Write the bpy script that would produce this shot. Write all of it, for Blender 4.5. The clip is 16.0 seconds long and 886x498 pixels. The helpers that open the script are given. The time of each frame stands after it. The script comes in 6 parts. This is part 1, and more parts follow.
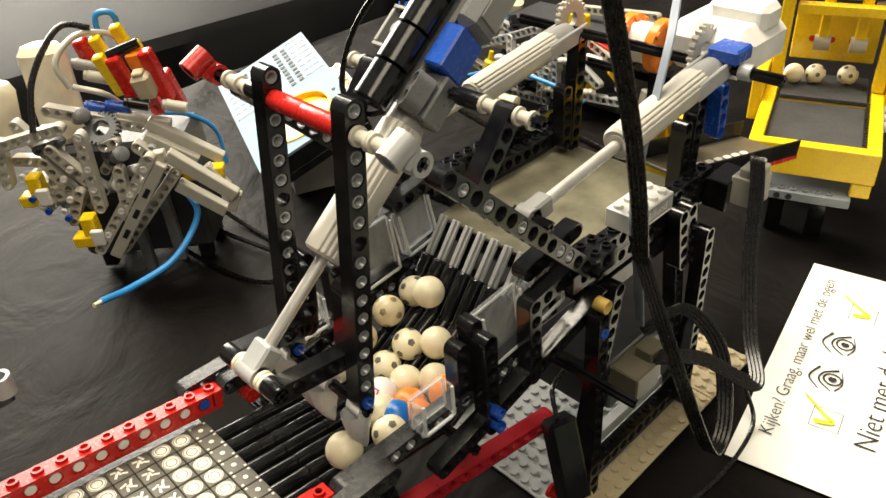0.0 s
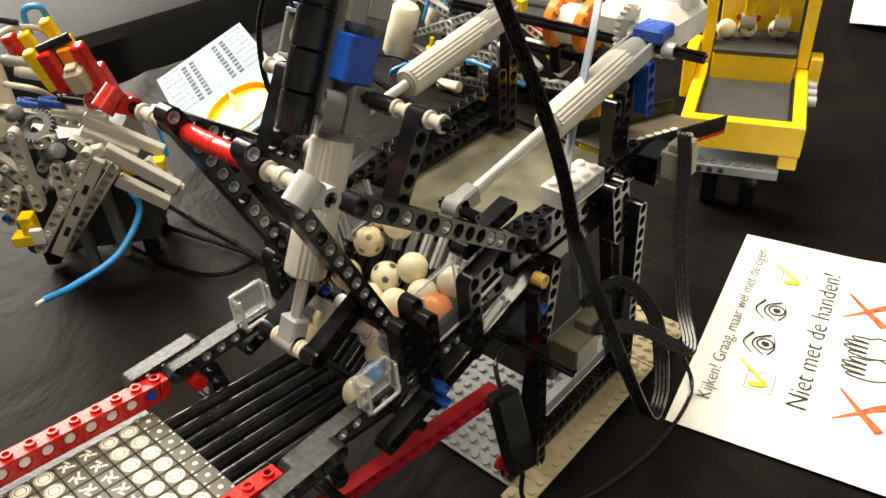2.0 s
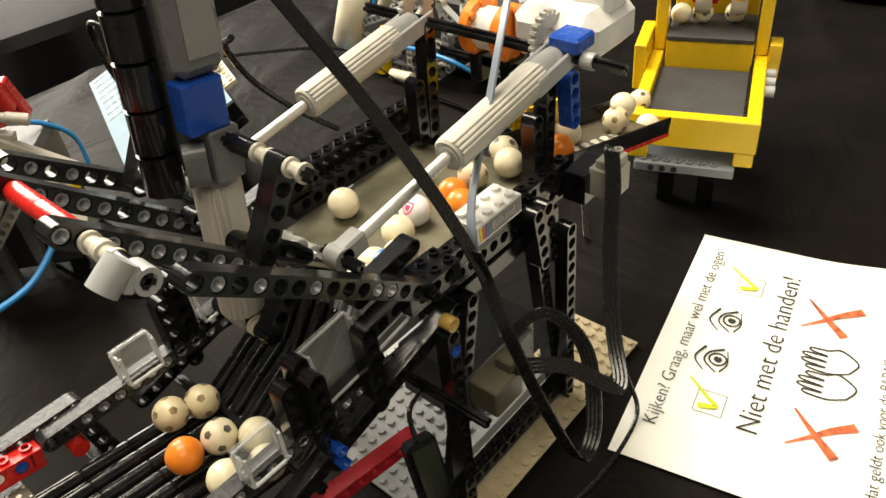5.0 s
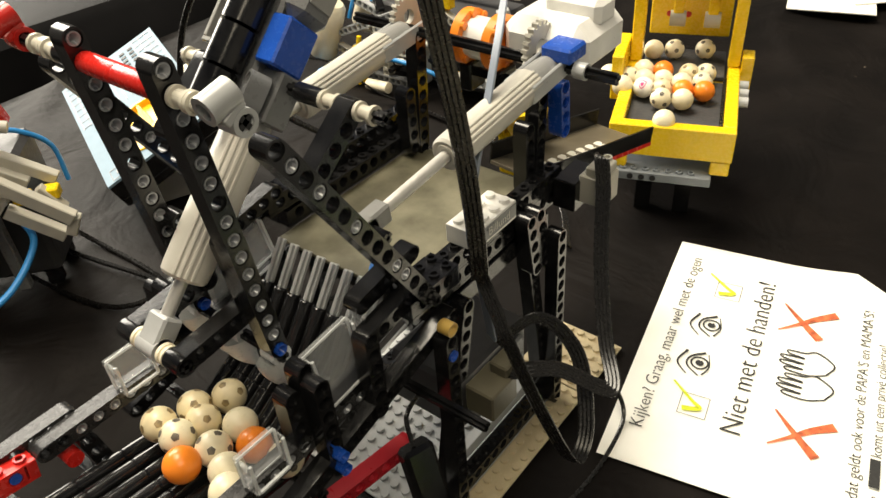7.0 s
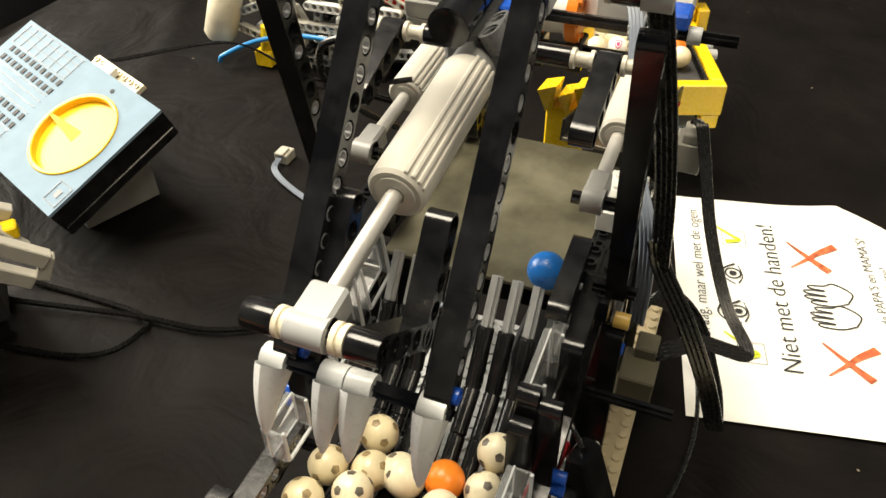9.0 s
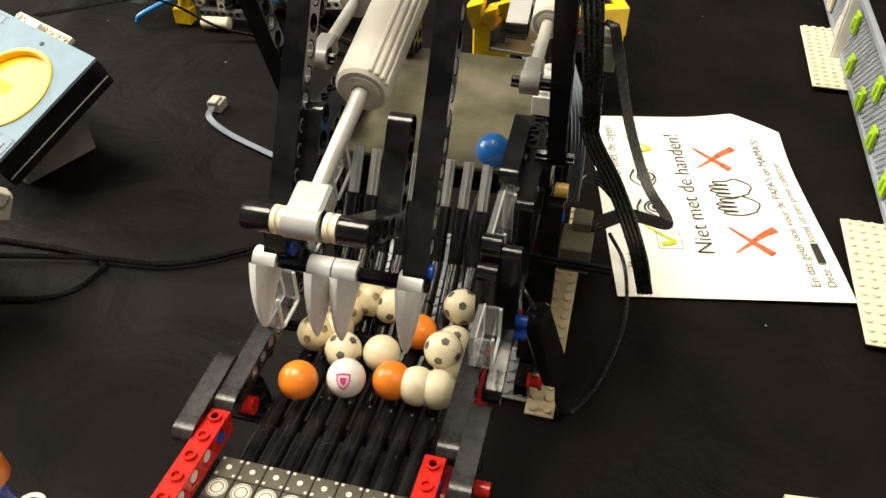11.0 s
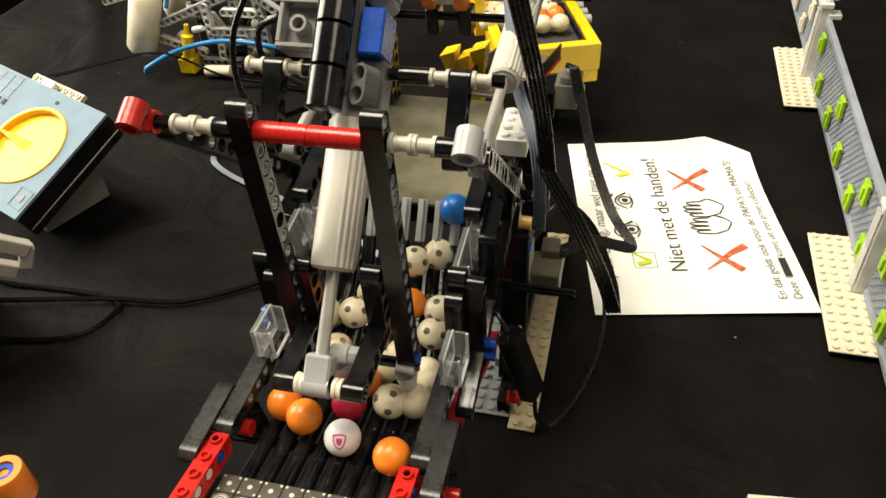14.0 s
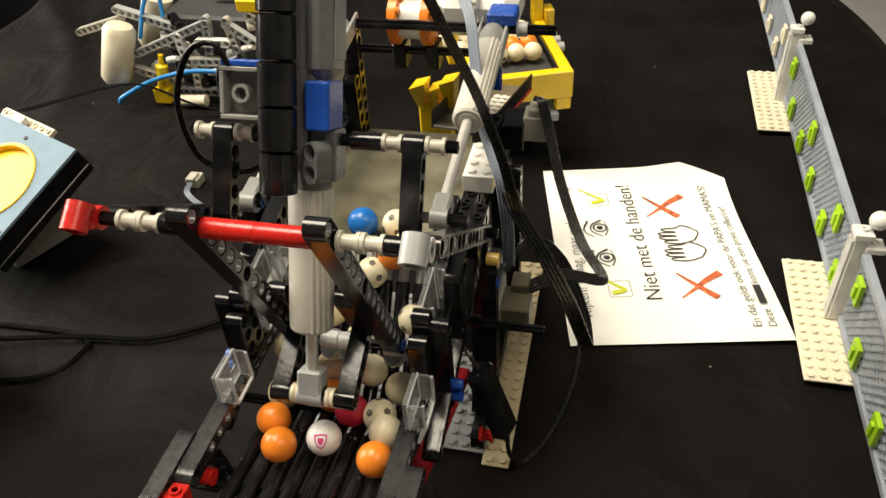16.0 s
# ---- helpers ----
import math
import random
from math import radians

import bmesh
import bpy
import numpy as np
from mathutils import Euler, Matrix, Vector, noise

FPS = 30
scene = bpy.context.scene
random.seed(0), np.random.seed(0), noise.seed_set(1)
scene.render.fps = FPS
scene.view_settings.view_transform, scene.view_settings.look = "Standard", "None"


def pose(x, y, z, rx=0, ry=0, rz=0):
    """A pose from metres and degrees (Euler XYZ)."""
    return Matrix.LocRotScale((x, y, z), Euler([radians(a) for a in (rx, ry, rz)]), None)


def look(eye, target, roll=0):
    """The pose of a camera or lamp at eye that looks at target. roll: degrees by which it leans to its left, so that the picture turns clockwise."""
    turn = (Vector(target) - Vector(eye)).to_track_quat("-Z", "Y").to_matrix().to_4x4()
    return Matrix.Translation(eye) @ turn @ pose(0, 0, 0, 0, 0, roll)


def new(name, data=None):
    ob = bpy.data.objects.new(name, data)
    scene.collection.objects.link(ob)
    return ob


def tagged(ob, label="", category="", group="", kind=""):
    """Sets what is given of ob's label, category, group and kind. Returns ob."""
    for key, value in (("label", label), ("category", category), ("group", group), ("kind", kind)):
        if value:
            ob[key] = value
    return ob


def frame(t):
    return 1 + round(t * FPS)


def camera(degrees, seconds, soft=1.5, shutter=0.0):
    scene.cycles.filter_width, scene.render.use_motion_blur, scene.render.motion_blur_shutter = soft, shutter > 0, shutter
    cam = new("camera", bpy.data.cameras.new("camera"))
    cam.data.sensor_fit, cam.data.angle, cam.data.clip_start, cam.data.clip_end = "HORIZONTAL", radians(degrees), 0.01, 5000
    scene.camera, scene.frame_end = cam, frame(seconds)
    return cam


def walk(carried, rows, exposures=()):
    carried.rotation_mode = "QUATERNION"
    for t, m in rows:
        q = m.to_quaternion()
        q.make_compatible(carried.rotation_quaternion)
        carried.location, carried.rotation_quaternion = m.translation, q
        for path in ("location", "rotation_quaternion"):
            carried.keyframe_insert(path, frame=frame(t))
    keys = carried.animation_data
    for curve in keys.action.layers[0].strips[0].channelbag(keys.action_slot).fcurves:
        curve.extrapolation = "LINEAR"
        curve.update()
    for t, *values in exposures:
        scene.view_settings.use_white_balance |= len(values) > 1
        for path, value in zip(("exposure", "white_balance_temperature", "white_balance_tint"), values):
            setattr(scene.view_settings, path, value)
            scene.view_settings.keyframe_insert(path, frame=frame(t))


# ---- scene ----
cam = camera(60.1, 16.0)
PATH = [
    (0, (0.223, -0.205, 0.355), (-1.009, 0.889, -0.778), -4.7),
    (0.5, (0.229, -0.209, 0.353), (-0.984, 0.907, -0.78), -5.0),
    (1, (0.232, -0.211, 0.353), (-0.945, 0.921, -0.801), -4.8),
    (1.5, (0.233, -0.208, 0.356), (-0.923, 0.934, -0.811), -4.9),
    (2, (0.234, -0.206, 0.356), (-0.904, 0.955, -0.808), -4.7),
    (2.5, (0.235, -0.208, 0.359), (-0.894, 0.969, -0.798), -4.6),
    (3, (0.235, -0.206, 0.365), (-0.896, 0.963, -0.798), -4.8),
    (3.5, (0.233, -0.2, 0.367), (-0.907, 0.959, -0.798), -6.2),
    (4, (0.233, -0.192, 0.359), (-0.899, 0.976, -0.804), -6.7),
    (4.5, (0.235, -0.173, 0.358), (-0.878, 0.975, -0.844), -6.7),
    (5, (0.237, -0.144, 0.358), (-0.871, 0.981, -0.87), -6.7),
    (7.5, (0.22, -0.169, 0.36), (-0.789, 1.059, -0.854), -4.8),
    (8, (0.174, -0.196, 0.356), (-0.75, 1.069, -0.888), -4.5),
    (8.5, (0.115, -0.205, 0.354), (-0.594, 1.148, -0.937), -1.1),
    (9, (0.087, -0.202, 0.358), (-0.501, 1.2, -0.942), -1.2),
    (9.5, (0.091, -0.204, 0.36), (-0.413, 1.218, -0.954), -2.0),
    (10, (0.084, -0.226, 0.349), (-0.312, 1.205, -0.991), -0.4),
    (10.2, (0.082, -0.234, 0.346), (-0.286, 1.18, -1.019), 0.2),
    (12.5, (0.101, -0.289, 0.371), (-0.298, 1.196, -0.908), -2.3),
    (13, (0.105, -0.290, 0.375), (-0.320, 1.181, -0.911), -3.2),
    (13.5, (0.110, -0.283, 0.377), (-0.337, 1.175, -0.918), -4.1),
    (14, (0.112, -0.279, 0.379), (-0.306, 1.183, -0.921), -3.8),
    (14.5, (0.115, -0.275, 0.381), (-0.286, 1.196, -0.914), -3.8),
    (15, (0.116, -0.272, 0.381), (-0.273, 1.212, -0.903), -3.6),
    (15.5, (0.118, -0.271, 0.382), (-0.271, 1.222, -0.892), -3.8),
    (16, (0.121, -0.267, 0.384), (-0.274, 1.229, -0.883), -3.9),
]
walk(cam, [(t, look(eye, target, roll)) for t, eye, target, roll in PATH],
     exposures=[(0, 0.05), (3.5, -0.05), (5, -0.16), (8.5, -0.08), (10, -0.12), (13, -0.3), (16, -0.38)])
SKY, KEY, TOP, FRONT = 0.018, 172.0, 122.0, 32.0
BETA = [(0, 45), (1.5, 38), (2.6, 36.5), (3.5, 35), (5, 37.5), (6.2, 51), (7.5, 64), (8.5, 73.5), (9, 78), (10, 78), (11.2, 67), (12.5, 52), (13, 46.5), (14.5, 41), (16, 35.5)]
PHI = [(0, -24), (1.5, 0), (2.6, 13), (3.5, 22), (5, 31), (6.2, 6), (7.5, -22), (8.5, -41), (9, -55), (10, -59), (11.2, -49), (12.5, -34), (13, -26), (14.5, -9), (16, 9)]
SWING_FOOT = (0.0785, 0.037, 0.158)
SWING = [(0, (0.081, -0.001, 0.279)), (1.5, (0.079, -0.012, 0.275)), (2.6, (0.064, -0.006, 0.276)), (3.5, (0.034, 0.013, 0.274)), (5, (0.015, 0.013, 0.268)), (6.2, (0.06, 0.012, 0.278)), (7.5, (0.092, 0.011, 0.282)), (8.5, (0.076, -0.01, 0.275)), (9, (0.065, -0.003, 0.277)), (10, (0.071, -0.033, 0.264)), (12.5, (0.073, -0.026, 0.268)), (13, (0.073, -0.024, 0.269)), (14.5, (0.066, -0.016, 0.273)), (16, (0.05, 0.0, 0.276))]

# ---- light ----
world = bpy.data.worlds.new("hall_light")
scene.world = world
world.use_nodes = True
wn = world.node_tree.nodes
wl = world.node_tree.links
sky = wn.new("ShaderNodeTexSky")
sky.sky_type, sky.sun_disc = "NISHITA", False
sky.sun_elevation, sky.sun_rotation = radians(38), radians(-25)
wn["Background"].inputs["Strength"].default_value = SKY
wl.new(sky.outputs["Color"], wn["Background"].inputs["Color"])


def window_light(name, eye, target, w, h, watts, colour):
    d = bpy.data.lights.new(name, "AREA")
    d.shape, d.size, d.size_y, d.energy, d.color = "RECTANGLE", w, h, watts, colour
    ob = new(name, d)
    ob.matrix_world = look(eye, target)
    return ob


window_light("window_light", (-2.8, 0.45, 1.25), (0, 0.1, 0), 1.6, 1.9, KEY, (1.0, 0.93, 0.80))
window_light("ceiling_panel_light", (-0.7, 0.1, 2.5), (0, 0, 0), 1.2, 1.2, TOP, (1.0, 0.90, 0.72))
window_light("ceiling_panel_light", (1.3, -0.7, 2.5), (0, 0, 0), 1.2, 1.2, FRONT, (1.0, 0.88, 0.66))

# ---- materials ----
MATS = {}


def mat(name, colour, rough=0.35, metal=0.0, spread=0.12, scale=60.0, bump=0.0, coat=0.0, glass=0.0, dust=0.0, bscale=400.0, spec=0.5, alpha=1.0):
    if name in MATS:
        return MATS[name]
    m = bpy.data.materials.new(name)
    m.use_nodes = True
    n, l = m.node_tree.nodes, m.node_tree.links
    b = n["Principled BSDF"]
    tc = n.new("ShaderNodeTexCoord")
    nz = n.new("ShaderNodeTexNoise")
    nz.inputs["Scale"].default_value = scale
    nz.inputs["Detail"].default_value = 5
    l.new(tc.outputs["Object"], nz.inputs["Vector"])
    ramp = n.new("ShaderNodeValToRGB")
    lo = [c * (1 - spread) for c in colour]
    hi = [min(1, c * (1 + spread) + dust) for c in colour]
    ramp.color_ramp.elements[0].color = (*lo, 1)
    ramp.color_ramp.elements[1].color = (*hi, 1)
    ramp.color_ramp.elements[0].position, ramp.color_ramp.elements[1].position = 0.35, 0.7
    l.new(nz.outputs["Fac"], ramp.inputs["Fac"])
    l.new(ramp.outputs["Color"], b.inputs["Base Color"])
    mr = n.new("ShaderNodeMapRange")
    mr.inputs["To Min"].default_value, mr.inputs["To Max"].default_value = rough * 0.75, min(1, rough * 1.35)
    n2 = n.new("ShaderNodeTexNoise")
    n2.inputs["Scale"].default_value = bscale
    l.new(tc.outputs["Object"], n2.inputs["Vector"])
    l.new(n2.outputs["Fac"], mr.inputs["Value"])
    l.new(mr.outputs["Result"], b.inputs["Roughness"])
    b.inputs["Metallic"].default_value = metal
    b.inputs["Coat Weight"].default_value = coat
    b.inputs["Specular IOR Level"].default_value = spec
    b.inputs["Alpha"].default_value = alpha
    if glass:
        b.inputs["Transmission Weight"].default_value = glass
        b.inputs["IOR"].default_value = 1.45
    if bump:
        bp = n.new("ShaderNodeBump")
        bp.inputs["Strength"].default_value, bp.inputs["Distance"].default_value = bump, 0.001
        l.new(n2.outputs["Fac"], bp.inputs["Height"])
        l.new(bp.outputs["Normal"], b.inputs["Normal"])
    MATS[name] = m
    return m


BLACK = mat("black_plastic", (0.0065, 0.0065, 0.007), 0.16, spread=0.4, dust=0.006, bump=0.05, scale=90)
DUSTY = mat("dusty_black_plastic", (0.010, 0.010, 0.0105), 0.26, spread=0.5, scale=55, dust=0.03, bump=0.08)
# warm grey plastic with the shade of the machine's right flank mixed in
SHADEDGREY = mat("shaded_warm_grey_plastic", (0.10, 0.09, 0.06), 0.3)
TANS = mat("tan_plate_plastic", (0.56, 0.47, 0.30), 0.35, spread=0.1)
PIN = mat("grey_black_pin", (0.10, 0.105, 0.115), 0.3)
SILVER = mat("bright_grey_pin", (0.34, 0.35, 0.37), 0.25, 0.35)
RED = mat("red_plastic", (0.55, 0.018, 0.012), 0.25, bump=0.04)
DRED = mat("dark_red_plastic", (0.33, 0.012, 0.02), 0.3)
LGREY = mat("light_grey_plastic", (0.40, 0.41, 0.41), 0.3, bump=0.04)
OGREY = mat("warm_grey_plastic", (0.46, 0.44, 0.38), 0.32, spread=0.08)
DGREY = mat("dark_grey_plastic", (0.15, 0.155, 0.16), 0.28)
TAN = mat("tan_grey_bush", (0.58, 0.55, 0.46), 0.3)
WHITE = mat("white_plastic", (0.78, 0.77, 0.73), 0.3)
CREAM = mat("cream_plastic", (0.80, 0.73, 0.56), 0.32)
BLUE = mat("blue_plastic", (0.012, 0.075, 0.42), 0.25)
TUBEBLUE = mat("light_blue_hose", (0.03, 0.25, 0.62), 0.35)
YELLOW = mat("yellow_plastic", (0.86, 0.58, 0.010), 0.26, spread=0.06)
ORANGE = mat("orange_plastic", (0.86, 0.24, 0.02), 0.3)
LIME = mat("lime_green_plastic", (0.36, 0.60, 0.02), 0.35)
CHROME = mat("steel_rod", (0.70, 0.68, 0.63), 0.34, 0.6, bump=0.05)
DECK = mat("scuffed_olive_grey_sheet", (0.125, 0.115, 0.072), 0.42, spread=0.35, scale=45, dust=0.03, spec=0.35)
CLEAR = mat("clear_plastic", (0.80, 0.82, 0.82), 0.08, spread=0.05, alpha=0.17, spec=1.0)
# denser copy of the clear plastic, for edges that catch the light
EDGEGLINT = mat("clear_plastic_edge_glint", (0.80, 0.82, 0.82), 0.12, spread=0.1, alpha=0.5, spec=1.0)
CABLE = mat("black_cable_rubber", (0.010, 0.0095, 0.009), 0.26, bump=0.04, spec=0.5)
GCABLE = mat("blue_grey_ribbon_cable", (0.20, 0.23, 0.28), 0.4)
TOOTH = mat("pale_grey_claw", (0.64, 0.65, 0.64), 0.28)
STEEL = mat("blue_grey_panel", (0.21, 0.30, 0.385), 0.55, spread=0.06, spec=0.15)
PALE = mat("pale_grey_actuator", (0.54, 0.52, 0.46), 0.36, spread=0.06)
MGREY = mat("mid_grey_plastic", (0.27, 0.27, 0.26), 0.32)
INK = mat("black_ink", (0.02, 0.02, 0.02), 0.7)
LIMEINK = mat("lime_marker_ink", (0.55, 0.62, 0.02), 0.7)
REDINK = mat("orange_red_ink", (0.58, 0.12, 0.04), 0.7, spread=0.5, scale=200)
PRINT = mat("pale_grey_print", (0.62, 0.60, 0.52), 0.35)
DARKTILE = mat("dark_bronze_grey_tile", (0.085, 0.078, 0.06), 0.4, spread=0.3, spec=0.35)
SOCKET = mat("dark_hole", (0.006, 0.006, 0.007), 0.6)
RIB = mat("ribbed_grey_belt", (0.05, 0.05, 0.052), 0.6, bump=0.4)
PAPER = mat("white_paper", (0.86, 0.85, 0.79), 0.75, spread=0.02)
PINK = mat("pink_ink", (0.60, 0.05, 0.22), 0.5)
BALLBLUE = mat("sky_blue_ball", (0.012, 0.15, 0.52), 0.28)
BALLRED = mat("red_ball", (0.50, 0.02, 0.05), 0.3)
BALLW = mat("ivory_ball", (0.80, 0.72, 0.51), 0.28, spread=0.06, scale=120)
BALLW2 = mat("aged_ivory_ball", (0.70, 0.60, 0.38), 0.32, spread=0.12, scale=150)
PUREWHITE = mat("bright_white_ball", (0.85, 0.84, 0.82), 0.25)

# ---- mesh helpers ----
S = 0.008


def link(name, bm, material, parent=None, label="", smooth=True):
    me = bpy.data.meshes.new(name)
    bm.normal_update()
    bm.to_mesh(me)
    bm.free()
    me.materials.append(material)
    if smooth:
        me.polygons.foreach_set("use_smooth", [True] * len(me.polygons))
        me.set_sharp_from_angle(angle=radians(35))
    ob = new(name, me)
    if parent:
        ob.parent = parent
    if label:
        tagged(ob, label)
    return ob


def part(name, bm, material, parent, label=""):
    return link(name, bm, material, parent, label)


def reuse(ob, parent, m, label=""):
    """A further part on the same mesh."""
    c = new(ob.name.split(".")[0], ob.data)
    c.parent, c.matrix_basis = parent, m
    if label:
        tagged(c, label)
    return c


def thing(name, label, category, group="", m=None):
    e = new(name)
    if m:
        e.matrix_basis = m
    return tagged(e, label, category, group)


def box(bm, x0, x1, y0, y1, z0, z1, bevel=0.0, m=None):
    r = bmesh.ops.create_cube(bm, size=1.0)
    vs = r["verts"]
    for v in vs:
        v.co = Vector(((x0 + x1) / 2 + v.co.x * (x1 - x0), (y0 + y1) / 2 + v.co.y * (y1 - y0), (z0 + z1) / 2 + v.co.z * (z1 - z0)))
    if bevel:
        es = list({e for v in vs for e in v.link_edges})
        r = bmesh.ops.bevel(bm, geom=es, offset=bevel, segments=1, affect="EDGES", clamp_overlap=True)
        vs = list({v for f in r["faces"] for v in f.verts} | {v for v in vs if v.is_valid})
    if m:
        bmesh.ops.transform(bm, matrix=m, verts=vs)
    return vs


def rod(bm, a, b, r, seg=16, r2=None, ends=True):
    a, b = Vector(a), Vector(b)
    d = b - a
    res = bmesh.ops.create_cone(bm, cap_ends=ends, segments=seg, radius1=r, radius2=r if r2 is None else r2, depth=d.length)
    q = d.to_track_quat("Z", "Y").to_matrix().to_4x4()
    bmesh.ops.transform(bm, matrix=Matrix.Translation((a + b) / 2) @ q, verts=res["verts"])
    return res["verts"]


def lathe(bm, profile, m=None, seg=24):
    """Turns (radius, height) pairs round the z axis."""
    rings = []
    for r, h in profile:
        ring = []
        for i in range(seg):
            a = 2 * math.pi * i / seg
            v = Vector((r * math.cos(a), r * math.sin(a), h))
            ring.append(bm.verts.new(m @ v if m else v))
        rings.append(ring)
    for p, q in zip(rings, rings[1:]):
        for i in range(seg):
            bm.faces.new((p[i], p[(i + 1) % seg], q[(i + 1) % seg], q[i]))
    for ring, flip in ((rings[0], True), (rings[-1], False)):
        bm.faces.new(list(reversed(ring)) if flip else ring)


def along(a, b):
    """A frame at a whose z axis points to b."""
    a, b = Vector(a), Vector(b)
    return Matrix.Translation(a) @ (b - a).to_track_quat("Z", "Y").to_matrix().to_4x4()


def beam_mesh(n, width=0.0077, half=0.0039, hole=0.0025, seg=16, round_ends=True, pitch=S, h_up=None):
    """A studless beam along y with n through holes across x, its first hole at the origin."""
    bm = bmesh.new()
    w = width / 2
    up = h_up or half
    for k in range(n):
        c = k * pitch
        inner, outer = [], []
        for i in range(seg):
            a = 2 * math.pi * i / seg
            cy, cz = math.cos(a), math.sin(a)
            first, last = k == 0 and cy < 0, k == n - 1 and cy > 0
            if round_ends and (first or last):
                o = (cy * half, cz * half)
            else:
                ex, ez = pitch / 2, half
                if (k == 0 and cy < 0) or (k == n - 1 and cy > 0):
                    ex = half
                s = min(ex / abs(cy) if abs(cy) > 1e-6 else 9, ez / abs(cz) if abs(cz) > 1e-6 else 9)
                o = (cy * s, cz * s)
                # keep the corners of the cell square
                if abs(abs(cy) - abs(cz)) < 0.02:
                    o = (math.copysign(ex, cy), math.copysign(ez, cz))
            outer.append(o)
            inner.append((cy * hole, cz * hole))
        vs = {}
        for side, x in ((0, -w), (1, w)):
            vs[side] = ([bm.verts.new((x, c + o[0], o[1])) for o in outer], [bm.verts.new((x, c + o[0], o[1])) for o in inner],
                        [bm.verts.new((x * 0.82, c + o[0] * 1.22, o[1] * 1.22)) for o in inner], [bm.verts.new((x * 0.82, c + o[0], o[1])) for o in inner])
        # counterbored rims: widen the rim ring, then step in
        for side in (0, 1):
            out, rim, step, core = vs[side]
            for v, s in zip(rim, step):
                v.co.y, v.co.z = s.co.y, s.co.z
            for i in range(seg):
                j = (i + 1) % seg
                for p, q in ((out, rim), (rim, step), (step, core)):
                    f = (p[i], p[j], q[j], q[i])
                    bm.faces.new(f if side else tuple(reversed(f)))
        for i in range(seg):
            j = (i + 1) % seg
            bm.faces.new((vs[0][3][i], vs[0][3][j], vs[1][3][j], vs[1][3][i])[::-1])
            mid = (outer[i][0] + outer[j][0]) / 2
            inside = (k > 0 and mid < -pitch / 2 + 1e-4) or (k < n - 1 and mid > pitch / 2 - 1e-4)
            if not inside:
                bm.faces.new((vs[0][0][i], vs[0][0][j], vs[1][0][j], vs[1][0][i]))
    bmesh.ops.remove_doubles(bm, verts=bm.verts, dist=1e-5)
    bmesh.ops.recalc_face_normals(bm, faces=bm.faces)
    return bm


def stud(bm, x, y, z, hollow=True, r=0.0024, h=0.0017, seg=12, m=None):
    M = Matrix.Translation((x, y, z))
    M = m @ M if m else M
    if hollow:
        lathe(bm, [(r, -0.0002), (r, h), (r * 0.62, h), (r * 0.62, 0.0001)], M, seg)
    else:
        lathe(bm, [(r, -0.0002), (r, h * 0.9), (r * 0.94, h)], M, seg)


def brick_mesh(n, pitch=S, width=0.0078, height=0.0096, hollow=True):
    """A studded beam along y: n studs, n - 1 holes across x, top of the body at z = 0, first stud at the origin."""
    bm = beam_mesh(n - 1, width=width, half=0.0040, round_ends=False, pitch=pitch)
    bmesh.ops.translate(bm, verts=bm.verts, vec=(0, pitch / 2, -0.0038))
    w = width / 2
    y0, y1 = -pitch / 2 + 0.0001, (n - 0.5) * pitch - 0.0001
    box(bm, -w, w, y0, y1, -height, -0.0078, 0.0002)
    box(bm, -w, w, y0, 0.0003, -0.0078, 0, 0.0002)
    box(bm, -w, w, y1 - 0.004, y1, -0.0078, 0, 0.0002)
    box(bm, -w + 0.0003, w - 0.0003, y0, y1, -0.0008, 0.0001)
    for k in range(n):
        stud(bm, 0, k * pitch, 0, hollow)
    return bm


CACHE = {}


def yz(x, y, z, a):
    """A pose in a side plane: local y points a degrees above the +y direction."""
    return pose(x, y, z, a, 0, 0)


def beam(parent, n, m, material=BLACK, name="beam", label=""):
    key = ("beam", n, material.name)
    if key not in CACHE:
        ob = part(name, beam_mesh(n), material, parent, label)
        CACHE[key] = ob
        ob.matrix_basis = m
        return ob
    return reuse_named(CACHE[key], name, parent, m, label)


def reuse_named(ob, name, parent, m, label=""):
    c = new(name, ob.data)
    c.parent, c.matrix_basis = parent, m
    if label:
        tagged(c, label)
    return c


def sbrick(parent, n, m, material=BLACK, name="studded_beam", label="", pitch=S):
    key = ("brick", n, material.name, pitch)
    if key not in CACHE:
        ob = part(name, brick_mesh(n, pitch), material, parent, label)
        CACHE[key] = ob
        ob.matrix_basis = m
        return ob
    return reuse_named(CACHE[key], name, parent, m, label)


def pins(parent, pts, r=0.0026, x0=-0.002, x1=0.0036, material=SILVER):
    """Hollow friction pins pushed through beam holes, along x."""
    key = ("pin", r, x0, x1, material.name)
    for x, y, z in pts:
        m = Matrix.Translation((x, y, z))
        if key not in CACHE:
            bm = bmesh.new()
            lathe(bm, [(r * 0.4, x0 + 0.002), (r * 0.78, x0), (r, x0), (r, x1), (r * 0.8, x1), (r * 0.68, x1 - 0.0004), (0.0004, x1 - 0.0026)], pose(0, 0, 0, 0, 90, 0), 14)
            CACHE[key] = part("pin", bm, material, parent)
            CACHE[key].matrix_basis = m
        else:
            reuse_named(CACHE[key], "pin", parent, m)


def bush_mesh(n=2, r=0.0036):
    bm = bmesh.new()
    prof = []
    for k in range(n):
        h = k * S
        prof += [(r, h), (r, h + 0.0014), (r * 0.72, h + 0.0016), (r * 0.72, h + 0.0062), (r, h + 0.0064), (r, h + 0.0078)]
    lathe(bm, prof, None, 18)
    return bm


